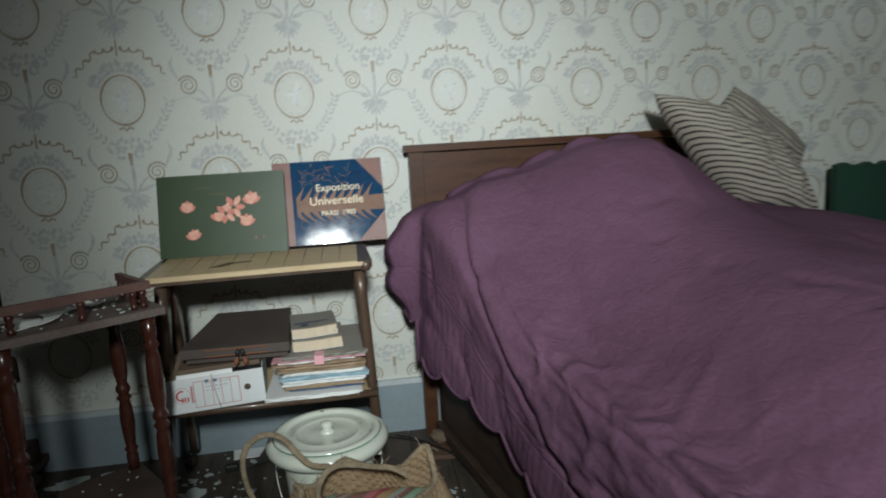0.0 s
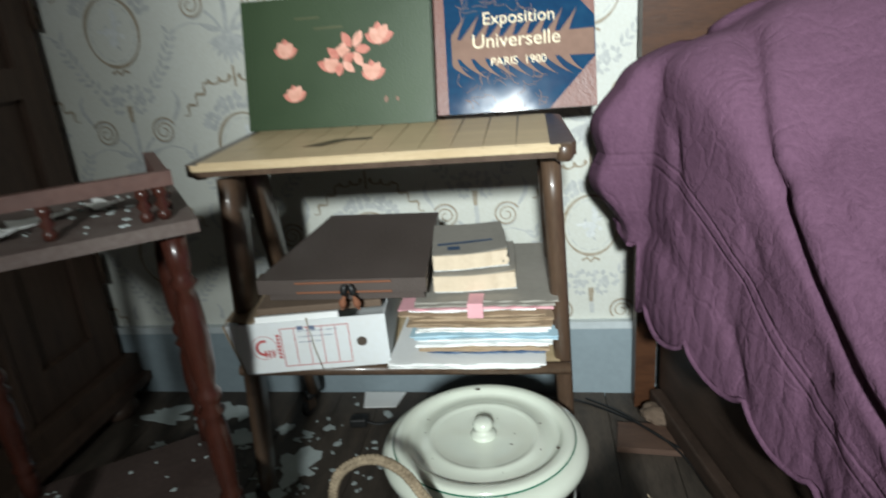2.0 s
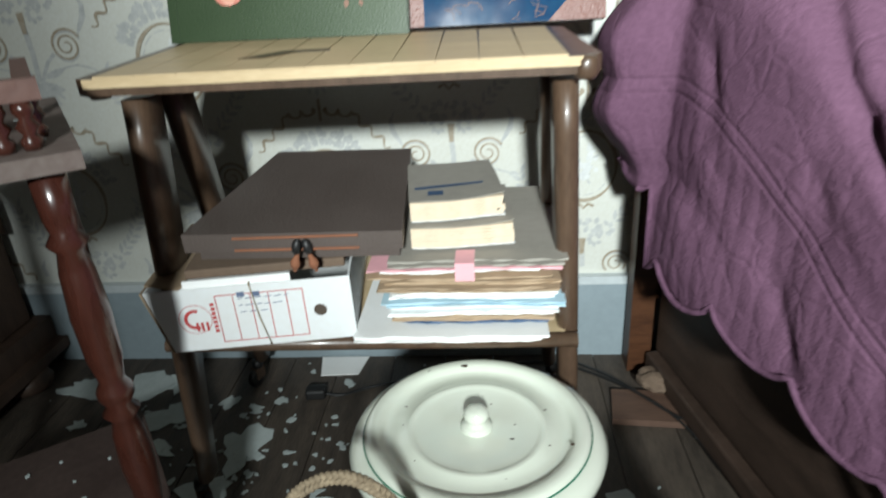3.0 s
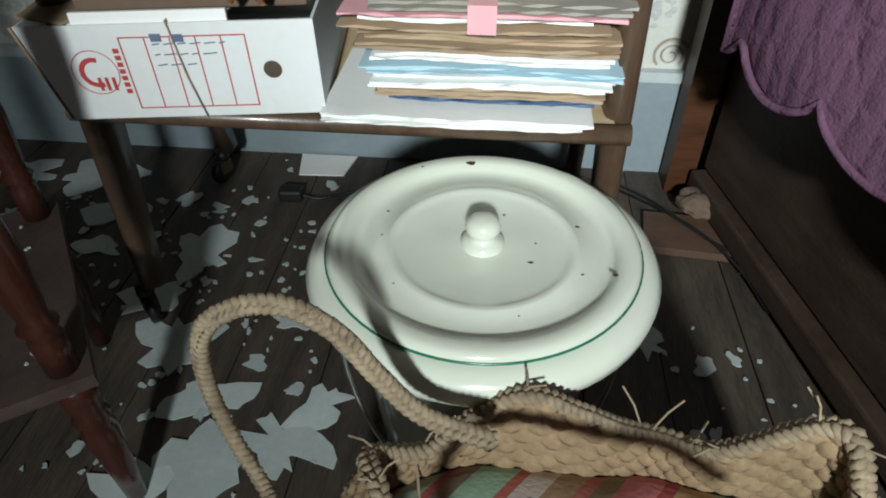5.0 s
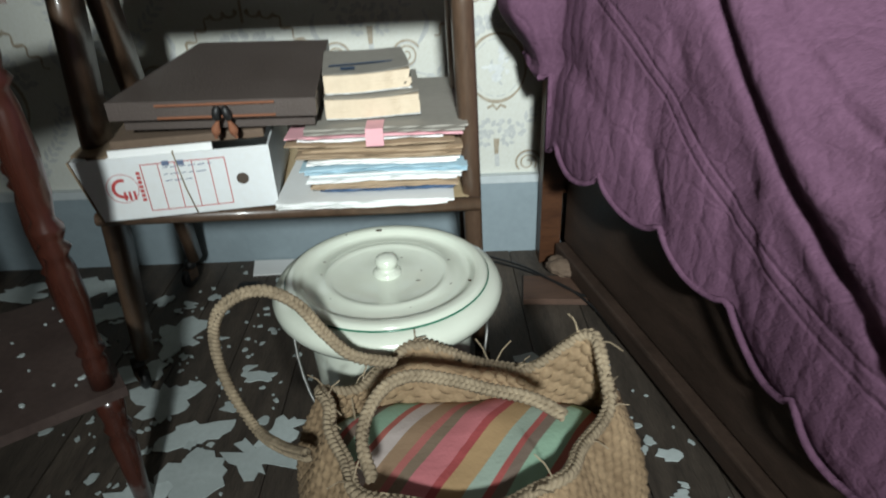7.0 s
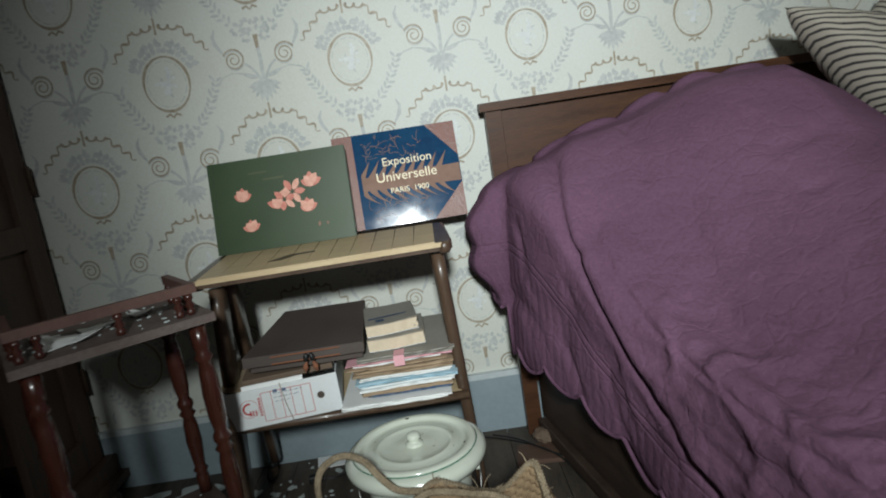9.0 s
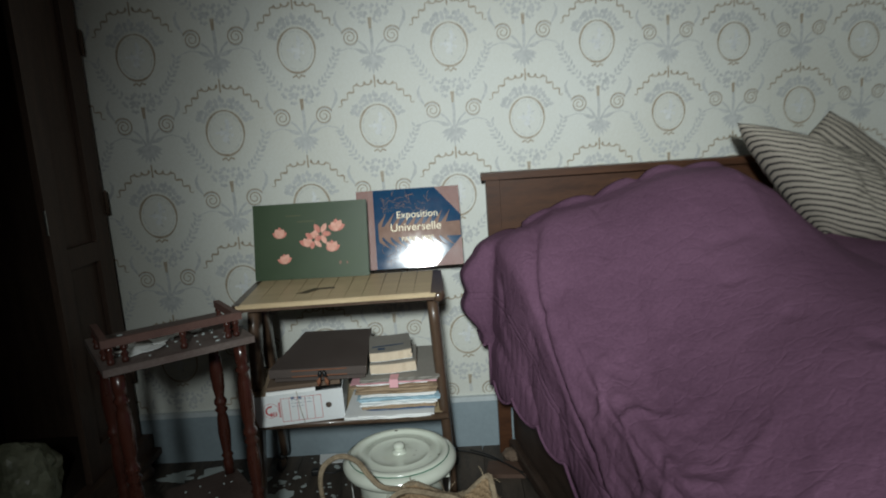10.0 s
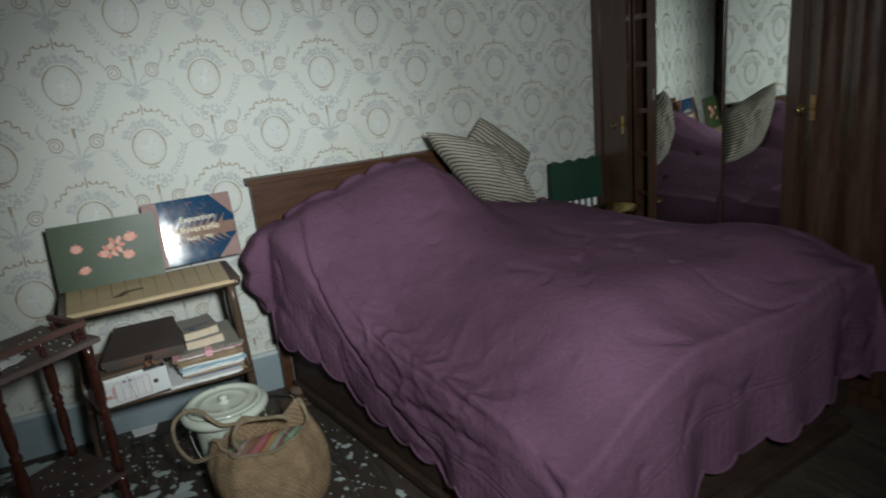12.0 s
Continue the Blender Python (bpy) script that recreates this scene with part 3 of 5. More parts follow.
green = album("green_album", "green cloth album printed with pink blossoms, standing on the trolley", 0.450, 0.298, 0.022, pose(-0.618, 2.395, TOP_Z + 0.001, -12.0, 0, -2.2), GREENBOOK, GREENBOOK, 0.016)
rnd = random.Random(4)
flowers = ((0.102, 0.188, 0.046, 0.9), (0.266, 0.172, 0.036, 0.0), (0.212, 0.146, 0.040, 0.65), (0.328, 0.205, 0.046, 0.95), (0.311, 0.124, 0.042, 1.2), (0.120, 0.084, 0.040, 1.3), (0.238, 0.150, 0.032, 0.3))
for num, (cx, cz, size, turn) in enumerate(flowers):
    dark, light = [], []
    k = 6 if turn < 0.6 else 5
    for i in range(k):
        ang = (2 * math.pi * i / k + turn) if turn < 0.6 else (math.pi * (0.10 + 0.80 * i / (k - 1)) + 0.3 * (turn - 1))
        start = 0.15 if turn < 0.6 else -0.3
        px, pz = cx + math.cos(ang) * size * start, cz + math.sin(ang) * size * start - (0.3 * size if turn >= 0.6 else 0)
        (light if i % 2 else dark).append(petal(px, pz, ang, size * 1.08 * rnd.uniform(0.85, 1.1), size * 0.29, 8, 0.75))
    blossom = print_on("blossom", dark, PINKPRINT, green, -0.0006 - 0.0006 * num, "printed pink blossom")
    print_on("petals", light, PINKLIGHT, blossom, -0.0009 - 0.0006 * num)
print_on("title_bar", [[(0.13, 0.247), (0.19, 0.247), (0.19, 0.252), (0.13, 0.252)], [(0.175, 0.222), (0.245, 0.222), (0.245, 0.228), (0.175, 0.228)]], material("dull gilt", (0.075, 0.088, 0.035), 0.5, bump=0), green, label="faded gilt title")
print_on("mark", [petal(0.338, 0.048, 1.4, 0.018, 0.005), petal(0.368, 0.050, 1.8, 0.013, 0.004)], BEIGEPAPER, green)

blue = album("blue_album", "blue marbled album with red-brown leather spine on the trolley", 0.415, 0.322, 0.024, pose(-0.212, 2.468, TOP_Z + 0.001, -13.5, 0, 2.4), MARBLE, LEATHER, 0.066)
for o in ([(0.415, 0.322), (0.315, 0.322), (0.415, 0.205)], [(0.415, 0.0), (0.415, 0.115), (0.305, 0.0)]):
    print_on("corner_piece", [o[::-1] if o[1][1] > 0.2 else o], LEATHER, blue, -0.0012, "leather corner")
# feathered marbling: a pale band with curling plumes above and below
print_on("pale_band", [[(0.080, 0.128), (0.413, 0.118), (0.413, 0.178), (0.080, 0.172)]], BEIGEPAPER, blue, -0.0005, "beige feathered marbling band")
plumes = []
for i in range(10):
    x = 0.074 + i * 0.0325
    for up in (1, -1):
        left, right = [], []
        for k in range(9):
            t = k / 8
            cx = x + (0.006 + 0.026 * t + (0.010 if up > 0 else 0.030) * t * t)
            cz = (0.168 if up > 0 else 0.132) + up * ((0.060 if up > 0 else 0.056) * t ** (1.25 if up > 0 else 0.85))
            w = 0.0150 * (1 - t) ** 1.1
            left.append((max(0.080, cx - w), cz))
            right.append((max(0.0805, cx + w * 0.8), cz))
        if right[-1][0] < 0.408:
            plumes.append(left + right[::-1][1:])
for k, o in enumerate(plumes):
    print_on("plume", [o], BEIGEPAPER, blue, -0.0006 - 0.00003 * k, "beige marbled plume")
veins = []
rnd = random.Random(9)
for i in range(85):
    x, z = rnd.uniform(0.09, 0.36), rnd.choice((rnd.uniform(0.235, 0.315), rnd.uniform(0.005, 0.10)))
    ang = rnd.uniform(0, 6.28)
    for k in range(4):
        x2, z2 = x + 0.009 * math.cos(ang), z + 0.009 * math.sin(ang)
        if not (0.082 < x2 < 0.30 and 0.003 < z2 < 0.318):
            break
        nx, nz = -math.sin(ang) * 0.0006, math.cos(ang) * 0.0006
        veins.append([(x - nx, z - nz), (x2 - nx, z2 - nz), (x2 + nx, z2 + nz), (x + nx, z + nz)])
        x, z = x2, z2
        ang += rnd.uniform(-0.9, 0.9)
print_on("veining", veins, BEIGEPAPER, blue, -0.0007)["kind"] = "stuff"


def lettering(name, body, size, m, mat, parent, label=""):
    """A line of letters, each one a part of its own."""
    cu = bpy.data.curves.new(name, "FONT")
    cu.body, cu.size, cu.align_x, cu.extrude = body, size, "CENTER", 0.0003
    tmp = bpy.data.objects.new(name, cu)
    me = bpy.data.meshes.new_from_object(tmp)
    bpy.data.objects.remove(tmp)
    owner = list(range(len(me.vertices)))

    def root(a):
        while owner[a] != a:
            a = owner[a]
        return a

    for e in me.edges:
        owner[root(e.vertices[0])] = root(e.vertices[1])
    spans = {}
    for v in me.vertices:
        r = root(v.index)
        a, b = spans.get(r, (9, -9))
        spans[r] = (min(a, v.co.x), max(b, v.co.x))
    letters = []
    for r, (a, b) in sorted(spans.items(), key=lambda q: q[1][0]):
        if letters and a < letters[-1][1] - 0.0004:
            letters[-1][1] = max(b, letters[-1][1])
            letters[-1][2].add(r)
        else:
            letters.append([a, b, {r}])
    for a, b, roots in letters:
        ids = {v.index: k for k, v in enumerate(w for w in me.vertices if root(w.index) in roots)}
        one = bpy.data.meshes.new(name)
        one.from_pydata([m @ me.vertices[i].co for i in ids], [], [[ids[i] for i in p.vertices] for p in me.polygons if p.vertices[0] in ids])
        one.materials.append(mat)
        ob = new(name, one)
        ob.parent = parent
        if label:
            ob["label"] = label
    bpy.data.meshes.remove(me)


for body, size, x, z in (("Exposition", 0.040, 0.240, 0.203), ("Universelle", 0.046, 0.232, 0.150), ("PARIS  1900", 0.026, 0.236, 0.108)):
    lettering("gilt_letter", body, size, pose(x, -0.0022, z, 90, 0, 0), GOLD, blue, "gilt lettering")

# ---- papers and boxes on the trolley's shelf ----
archive = thing("archive_box", "white cardboard archive box with red print, tied with string", "box", pose(-0.545, 2.020, SHELF_Z + 0.004, 0, -1.0, 7.0))
W_, D_, H_ = 0.298, 0.33, 0.112
def crushed(x0, x1, y0, y1, z0, z1):
    """A panel of the box, whose left end has been pushed over."""
    bm = boxed(x0, x1, y0, y1, z0, z1)
    for v in bm.verts:
        v.co.x -= 0.24 * v.co.z * (1 - v.co.x / W_)
    return bm


for nm, b in (("front", (0, W_, 0, 0.003, 0, H_)), ("back", (0, W_, D_ - 0.003, D_, 0, H_)), ("bottom", (0.003, W_ - 0.003, 0.003, D_ - 0.003, 0, 0.003)), ("side", (0, 0.003, 0.003, D_ - 0.003, 0, H_)), ("side", (W_ - 0.003, W_, 0.003, D_ - 0.003, 0, H_))):
    part(nm, crushed(*b), CARD, archive)
part("lid_flap", slab([(0.03, 0.004), (0.20, 0.004), (0.20, 0.26), (0.03, 0.26)], H_ - 0.002, H_ + 0.001), CARD, archive)
bm = boxed(0.035, 0.205, -0.004, 0.002, H_ - 0.022, H_ + 0.012, pose(0, 0, 0, -4, 0, 0))
part("loose_paper", bm, PAPER, archive, "white paper sticking out", bevel=0.001)
part("card_flap", slab([(-0.03, 0.02), (0.03, -0.004), (0.035, 0.006), (0.035, 0.30), (-0.03, 0.28)], H_ + 0.002, H_ + 0.005), KRAFT, archive, "folded brown card flap")
bm = boxed(0.03, 0.285, 0.022, 0.31, 0, 0.016, pose(0.006, 0, H_ + 0.0055, 2.0, 0, 0))
part("folded_card", bm, CARDBOARD, archive, "dull brown card folded above the rim", bevel=0.003)
part("side_flap", boxed(-0.0015, 0.0015, 0.0, 0.20, 0.0, H_ + 0.002, pose(-0.004, 0.002, 0, 0, -14, 0)), KRAFT, archive, "brown card flap hanging open")


def frame_print(x0, x1, z0, z1, w):
    return [[(x0, z0), (x1, z0), (x1, z0 + w), (x0, z0 + w)], [(x0, z1 - w), (x1, z1 - w), (x1, z1), (x0, z1)], [(x0, z0 + w), (x0 + w, z0 + w), (x0 + w, z1 - w), (x0, z1 - w)], [(x1 - w, z0 + w), (x1, z0 + w), (x1, z1 - w), (x1 - w, z1 - w)]]


red = frame_print(0.082, 0.222, 0.012, 0.098, 0.0016)
for x in (0.110, 0.138, 0.166, 0.194):
    red.append([(x, 0.0136), (x + 0.0014, 0.0136), (x + 0.0014, 0.0964), (x, 0.0964)])
print_on("ruled_panel", red, REDINK, archive, label="red ruled panel")
logo = []
for k in range(26):
    a0, a1 = 2 * math.pi * k / 26, 2 * math.pi * (k + 1) / 26
    logo.append([(0.045 + r * math.cos(a), 0.058 + r * math.sin(a)) for r, a in ((0.0265, a0), (0.0265, a1), (0.0255, a1), (0.0255, a0))])
    if 4 < k < 21:
        logo.append([(0.045 + r * math.cos(a), 0.058 + r * math.sin(a)) for r, a in ((0.018, a0), (0.018, a1), (0.0125, a1), (0.0125, a0))])
for i in range(3):
    logo.append([(0.044 + i * 0.008, 0.036), (0.048 + i * 0.008, 0.036), (0.048 + i * 0.008, 0.052), (0.044 + i * 0.008, 0.052)])
for i in range(7):
    logo.append([(0.0725, 0.032 + i * 0.008), (0.079, 0.032 + i * 0.008), (0.079, 0.0375 + i * 0.008), (0.0725, 0.0375 + i * 0.008)])
print_on("printed_mark", logo, REDINK, archive, label="round red printed mark")
scrawl = []
rnd = random.Random(3)
for row in range(3):
    x = 0.118
    while x < 0.20 - 0.02 * row:
        w = rnd.uniform(0.006, 0.016)
        scrawl.append([(x, 0.088 - row * 0.012), (x + w, 0.089 - row * 0.012), (x + w, 0.0905 - row * 0.012), (x, 0.0895 - row * 0.012)])
        x += w + 0.004
scrawl += [[(0.118, 0.092), (0.130, 0.092), (0.130, 0.101), (0.118, 0.101)], [(0.142, 0.091), (0.154, 0.091), (0.154, 0.100), (0.142, 0.100)]]
print_on("handwriting", scrawl, BLUEINK, archive, -0.0010, "faded handwritten lines")
# a flat disc; the hole's inner shade is put into its dark colour
print_on("finger_hole", [[(0.245 + 0.0105 * math.cos(2 * math.pi * k / 20), 0.056 + 0.0105 * math.sin(2 * math.pi * k / 20)) for k in range(20)]], material("painted hole shade", (0.08, 0.06, 0.045), 0.9, bump=0), archive, label="torn finger hole")
part("string", tube([(0.137, 0.10, H_ + 0.003), (0.140, -0.002, H_ + 0.003), (0.148, -0.003, 0.05), (0.158, -0.002, 0.0), (0.16, 0.05, -0.001)], 0.0012, 6), STRAWROPE, archive, "thin string", smooth=True)

FOLD_Z = SHELF_Z + 0.012 + H_ + 0.012
case = thing("document_case", "dark brown leather document case with cord on the archive box", "document case", pose(-0.515, 2.030, FOLD_Z + 0.020, 4.6, 1.2, 2.5))
part("lower_cover", slab([(0.034, 0.020), (0.348, 0.020), (0.346, 0.34), (0.092, 0.34)], 0, 0.0245), BROWNLEATHER, case, bevel=0.004)
part("upper_cover", slab([(0.022, -0.004), (0.356, -0.004), (0.350, 0.345), (0.088, 0.345)], 0.0255, 0.056), BROWNLEATHER, case, bevel=0.006)
part("edge_cord", tube([(0.10, -0.0075, 0.050), (0.29, -0.0075, 0.052)], 0.0022, 6), CORD, case, "brown leather lacing")
part("edge_cord", tube([(0.10, -0.0055, 0.0285), (0.29, -0.0055, 0.0295)], 0.0022, 6), CORD, case, "brown leather lacing")
for dx in (-0.006, 0.006):
    bm = tube(spline([(0.205 + dx * 1.7, -0.012, 0.024), (0.205 + dx * 1.4, -0.014, 0.037), (0.205 + dx * 0.8, -0.012, 0.050)], 6), lambda k: 0.0012 + 0.0062 * math.sqrt(max(0.0, 1 - (2 * k - 1) ** 2)), 10)
    part("toggle", bm, BLACKPLASTIC, case, "black toggle bead", smooth=True)
    bm = tube(spline([(0.205 + dx * 1.4, -0.010, 0.024), (0.205 + dx * 2.2, -0.012, 0.012), (0.205 + dx * 2.5, -0.012, 0.001), (0.205 + dx * 2.8, -0.011, -0.006)], 6), lambda k: 0.003 + 0.005 * math.sin(math.pi * min(1, k * 1.1)) ** 2, 8)
    part("tassel", bm, CORD, case, "brown leather tassel", smooth=True)


def paper_pile(name, label, category, x0, x1, y0, y1, z0, z1, seed, sag, mat, group=""):
    """A folder or bundle of a few leaves with wavy, uneven edges, each leaf a part."""
    ob = thing(name, label, category, pose(x0, y0, z0), group)
    leaf_parts(ob, "sheet", x1 - x0, y1 - y0, z1 - z0, seed, sag, mat)
    return ob


def leaf_parts(ob, name, w, d, h, seed, sag, mat):
    rnd = random.Random(seed * 7)
    leaves = max(1, round(h / 0.0034))
    step = h / leaves
    for q in range(leaves):
        a, b = rnd.uniform(-0.009, 0.006), rnd.uniform(-0.008, 0.007)
        bm = bmesh.new()
        one_leaf(bm, a, w + b, rnd.uniform(-0.007, 0.008), d, q * step, (q + 1) * step - 0.0006, seed, rnd, sag)
        part(name, bm, mat, ob)


def one_leaf(bm, x0, x1, y0, y1, z0, z1, seed, rnd, sag):
    n = 14
    rows = []
    for z in (z0, z1):
        rows.append([bm.verts.new((x0 + (x1 - x0) * k / n, y0 + rnd.uniform(-0.0025, 0.0025), z + 0.5 * sag * math.sin(k * 0.45 + seed))) for k in range(n + 1)])
    for z in (z0, z1):
        rows.append([bm.verts.new((x0 + (x1 - x0) * k / n, y1, z)) for k in range(n + 1)])
    for k in range(n):
        bm.faces.new((rows[0][k], rows[0][k + 1], rows[1][k + 1], rows[1][k]))
        bm.faces.new((rows[1][k], rows[1][k + 1], rows[3][k + 1], rows[3][k]))
        bm.faces.new((rows[0][k + 1], rows[0][k], rows[2][k], rows[2][k + 1]))
        bm.faces.new((rows[2][k + 1], rows[2][k], rows[3][k], rows[3][k + 1]))
    for k in (0, n):
        bm.faces.new([rows[i][k] for i in ((0, 1, 3, 2) if k == 0 else (2, 3, 1, 0))])


def loose(name, label, category, bm, mat, group=""):
    return tagged(part(name, bm, mat), label, category, group)


S = SHELF_Z
PILE = "papers piled on the trolley shelf"
paper_pile("paper_folder", "stack of white printed sheets on the trolley shelf", "papers", -0.245, 0.058, 2.045, 2.34, S + 0.001, S + 0.018, 1, 0.001, PAPER, PILE)
paper_pile("blue_file", "dark blue cardboard file in the paper pile", "folder", -0.17, 0.062, 2.075, 2.35, S + 0.0195, S + 0.030, 2, 0.001, BLUEBLACK, PILE)
paper_pile("cardboard_folder", "brown cardboard folder with a torn front edge in the pile", "folder", -0.185, 0.070, 2.062, 2.36, S + 0.031, S + 0.046, 3, 0.002, KRAFT, PILE)
paper_pile("paper_folder", "thick bundle of white loose sheets in the pile", "papers", -0.188, 0.076, 2.050, 2.35, S + 0.0485, S + 0.062, 4, 0.003, PAPER, PILE)
paper_pile("paper_folder", "bundle of pale blue sheets in the pile", "papers", -0.195, 0.085, 2.045, 2.35, S + 0.0655, S + 0.078, 5, 0.004, BLUEPAPER, PILE)
paper_pile("paper_folder", "bundle of white sheets curling at the edge in the pile", "papers", -0.190, 0.078, 2.048, 2.35, S + 0.0825, S + 0.090, 6, 0.003, PAPER, PILE)
paper_pile("cardboard_folder", "buff cardboard folder bulging with papers in the pile", "folder", -0.200, 0.080, 2.050, 2.37, S + 0.0935, S + 0.108, 7, 0.003, KRAFT, PILE)
paper_pile("cardboard_folder", "thin brown cardboard folder in the pile", "folder", -0.222, 0.066, 2.055, 2.37, S + 0.1115, S + 0.118, 8, 0.003, KRAFT, PILE)
paper_pile("paper_folder", "few white sheets in the pile", "papers", -0.20, 0.052, 2.052, 2.34, S + 0.1215, S + 0.128, 9, 0.003, PAPER, PILE)
paper_pile("pink_folder", "pink paper folder in the pile", "folder", -0.225, 0.085, 2.045, 2.38, S + 0.1315, S + 0.135, 10, 0.002, PINKPAPER, PILE)
greyf = paper_pile("grey_folder", "grey-brown folder with a pink paper tab on the pile", "folder", -0.19, 0.088, 2.048, 2.39, S + 0.1375, S + 0.1455, 11, 0.0015, GREYPAPER)
TAB = pose(-0.19, 2.048, S + 0.1375).inverted()
part("tab", boxed(-0.082, -0.052, 2.036, 2.085, S + 0.1475, S + 0.1483, TAB), PINKPAPER, greyf, "pink paper tab")
part("tab_end", boxed(-0.082, -0.052, 2.0352, 2.036, S + 0.118, S + 0.1483, TAB), PINKPAPER, greyf, "pink paper tab")


def worn_leaf(w, d, z0, z1, bend, seed):
    """A leaf or signature with a wavy front edge and a lifted right corner."""
    rnd = random.Random(seed)
    bm = bmesh.new()
    n = 12
    rows = []
    for y, zz in ((0, z0), (0, z1), (d * 0.5, z1), (d, z1), (d, z0), (d * 0.5, z0)):
        row = []
        for k in range(n + 1):
            u = k / n
            lift = bend * u ** 3 * (1 - y / d) + 0.0012 * math.sin(5 * u + seed)
            row.append(bm.verts.new((w * u + (rnd.uniform(-0.0015, 0.0015) if k in (0, n) else 0), y + (rnd.uniform(-0.0006, 0.0006) if y == 0 else 0), zz + lift)))
        rows.append(row)
    for a in range(6):
        for k in range(n):
            bm.faces.new((rows[a][k], rows[a][k + 1], rows[(a + 1) % 6][k + 1], rows[(a + 1) % 6][k]))
    bm.faces.new([r[0] for r in rows][::-1])
    bm.faces.new([r[n] for r in rows])
    return bm


def paperback(name, label, m, w, d, h, cover):
    ob = thing(name, label, "book", m)
    rnd = random.Random(int(h * 1000))
    n = 6
    for k in range(n):
        z0 = 0.003 + (h - 0.006) * k / n
        bm = worn_leaf(w - 0.002 + rnd.uniform(-0.003, 0.002), d - 0.002, z0, z0 + (h - 0.006) / n - 0.00015, 0.002, 3)
        bmesh.ops.translate(bm, verts=bm.verts, vec=(0.001, rnd.uniform(0.0, 0.0012), 0))
        part("signature", bm, YELLOWPAPER, ob, "yellowed page edges")
    part("cover", worn_leaf(w, d, h - 0.0022, h - 0.001, 0.007, 21), cover, ob, "curled worn paper cover")
    part("back_cover", worn_leaf(w, d, 0.0015, 0.0025, 0.001, 22), PAPER, ob)
    return ob


PB = S + 0.150
paperback("paperback_book", "old paperback with yellowed pages on the grey folder", pose(-0.152, 2.085, PB, 0, 0, 3), 0.163, 0.19, 0.038, GREYPAPER)
top_pb = paperback("paperback_book", "old paperback with a grey illustrated cover, topmost of the pile", pose(-0.152, 2.100, PB + 0.0395, 0, 0, 7), 0.150, 0.20, 0.036, GREYPAPER)
bm = bmesh.new()
for o in ([(0.01, 0.05), (0.125, 0.065), (0.126, 0.075), (0.01, 0.062)], [(0.03, 0.02), (0.055, 0.02), (0.055, 0.04), (0.03, 0.04)]):
    flat(o, 0.0375, bm)
part("cover_picture", bm, BLUEBLACK, top_pb, "dark picture on the cover")
part("clip", tube([(0.138, 0.0, 0.012), (0.150, 0.01, 0.02), (0.152, 0.06, 0.022)], 0.002, 6), STEEL, top_pb)


# ---- enamel pail ----
pail = thing("sanitary_pail", "cream enamel pail with green-lined chipped lid on the floor", "pail", pose(-0.053, 1.910, 0) @ Matrix.Diagonal((0.95, 0.95, 1, 1)))
part("body", lathe([(0, 0.004), (0.118, 0.0), (0.124, 0.012), (0.138, 0.16), (0.150, 0.325), (0.150, 0.336)], 64), ENAMEL, pail, smooth=True)
part("rim", lathe([(0.146, 0.312), (0.170, 0.315), (0.188, 0.324), (0.197, 0.337), (0.198, 0.349), (0.191, 0.360), (0.178, 0.3662), (0.15, 0.3662)], 64), ENAMEL, pail, "rolled enamel rim", smooth=True)
part("green_line", lathe([(0.1705, 0.3665), (0.1745, 0.3672), (0.1755, 0.3685), (0.1735, 0.3700), (0.1705, 0.3700)], 64), GREENLINE, pail, "dark green painted line", smooth=True)
lid = part("lid", lathe([(0.1735, 0.3702), (0.172, 0.3745), (0.166, 0.377), (0.157, 0.3766), (0.150, 0.3745), (0.146, 0.3695), (0.141, 0.3665), (0.133, 0.3655), (0.113, 0.3665), (0.108, 0.3692), (0.103, 0.3700), (0.098, 0.3682), (0.092, 0.3660), (0.05, 0.3668), (0.03, 0.3675), (0, 0.3678)], 72), ENAMEL, pail, "cream enamel lid with pressed rings", smooth=True)
part("knob", lathe([(0.0245, 0.3670), (0.0245, 0.3725), (0.020, 0.3755), (0.0155, 0.3775), (0.015, 0.381), (0.0185, 0.3855), (0.0195, 0.391), (0.017, 0.3975), (0.010, 0.4012), (0, 0.402)], 32), ENAMEL, lid, smooth=True)
rnd = random.Random(12)
for k in range(12):
    a, r = rnd.uniform(0, 6.28), rnd.choice((0.148, 0.158, 0.165, 0.126, 0.115, 0.06))
    if k == 0:
        a, r = 1.72, 0.150
    zz = {0.148: 0.3764, 0.158: 0.3768, 0.165: 0.377, 0.126: 0.3657, 0.115: 0.366, 0.06: 0.3666, 0.150: 0.3766}[r]
    s = rnd.uniform(0.0012, 0.003) * (2.4 if k == 0 else 1)
    chip = [(r * math.cos(a) + s * rnd.uniform(0.5, 1.6) * math.cos(b), r * math.sin(a) + s * rnd.uniform(0.4, 1.0) * math.sin(b)) for b in (0, 1, 2, 3, 4, 5)]
    part("chip", slab(chip, zz - 0.001, zz + 0.0006), RUST, lid, "dark chip in the enamel")
bail = [(0.168 * math.cos(a) * 1.02 + 0.0, -0.10 * math.sin(a) - 0.02, 0.30 - 0.24 * math.sin(a)) for a in [math.pi * k / 24 for k in range(25)]]
part("wire_handle", tube(bail, 0.003, 6), STEEL, pail, "wire handle hanging down", smooth=True)
for x in (-0.158, 0.158):
    part("handle_lug", boxed(x - 0.012, x + 0.012, -0.03, 0.0, 0.285, 0.315), ENAMEL, pail, bevel=0.004)

# ---- straw bag ----
BAG = pose(0.055, 1.585, 0, 0, 0, 4)
bag = thing("straw_bag", "slumped woven straw shopping bag with braided handles on the floor", "bag", BAG)


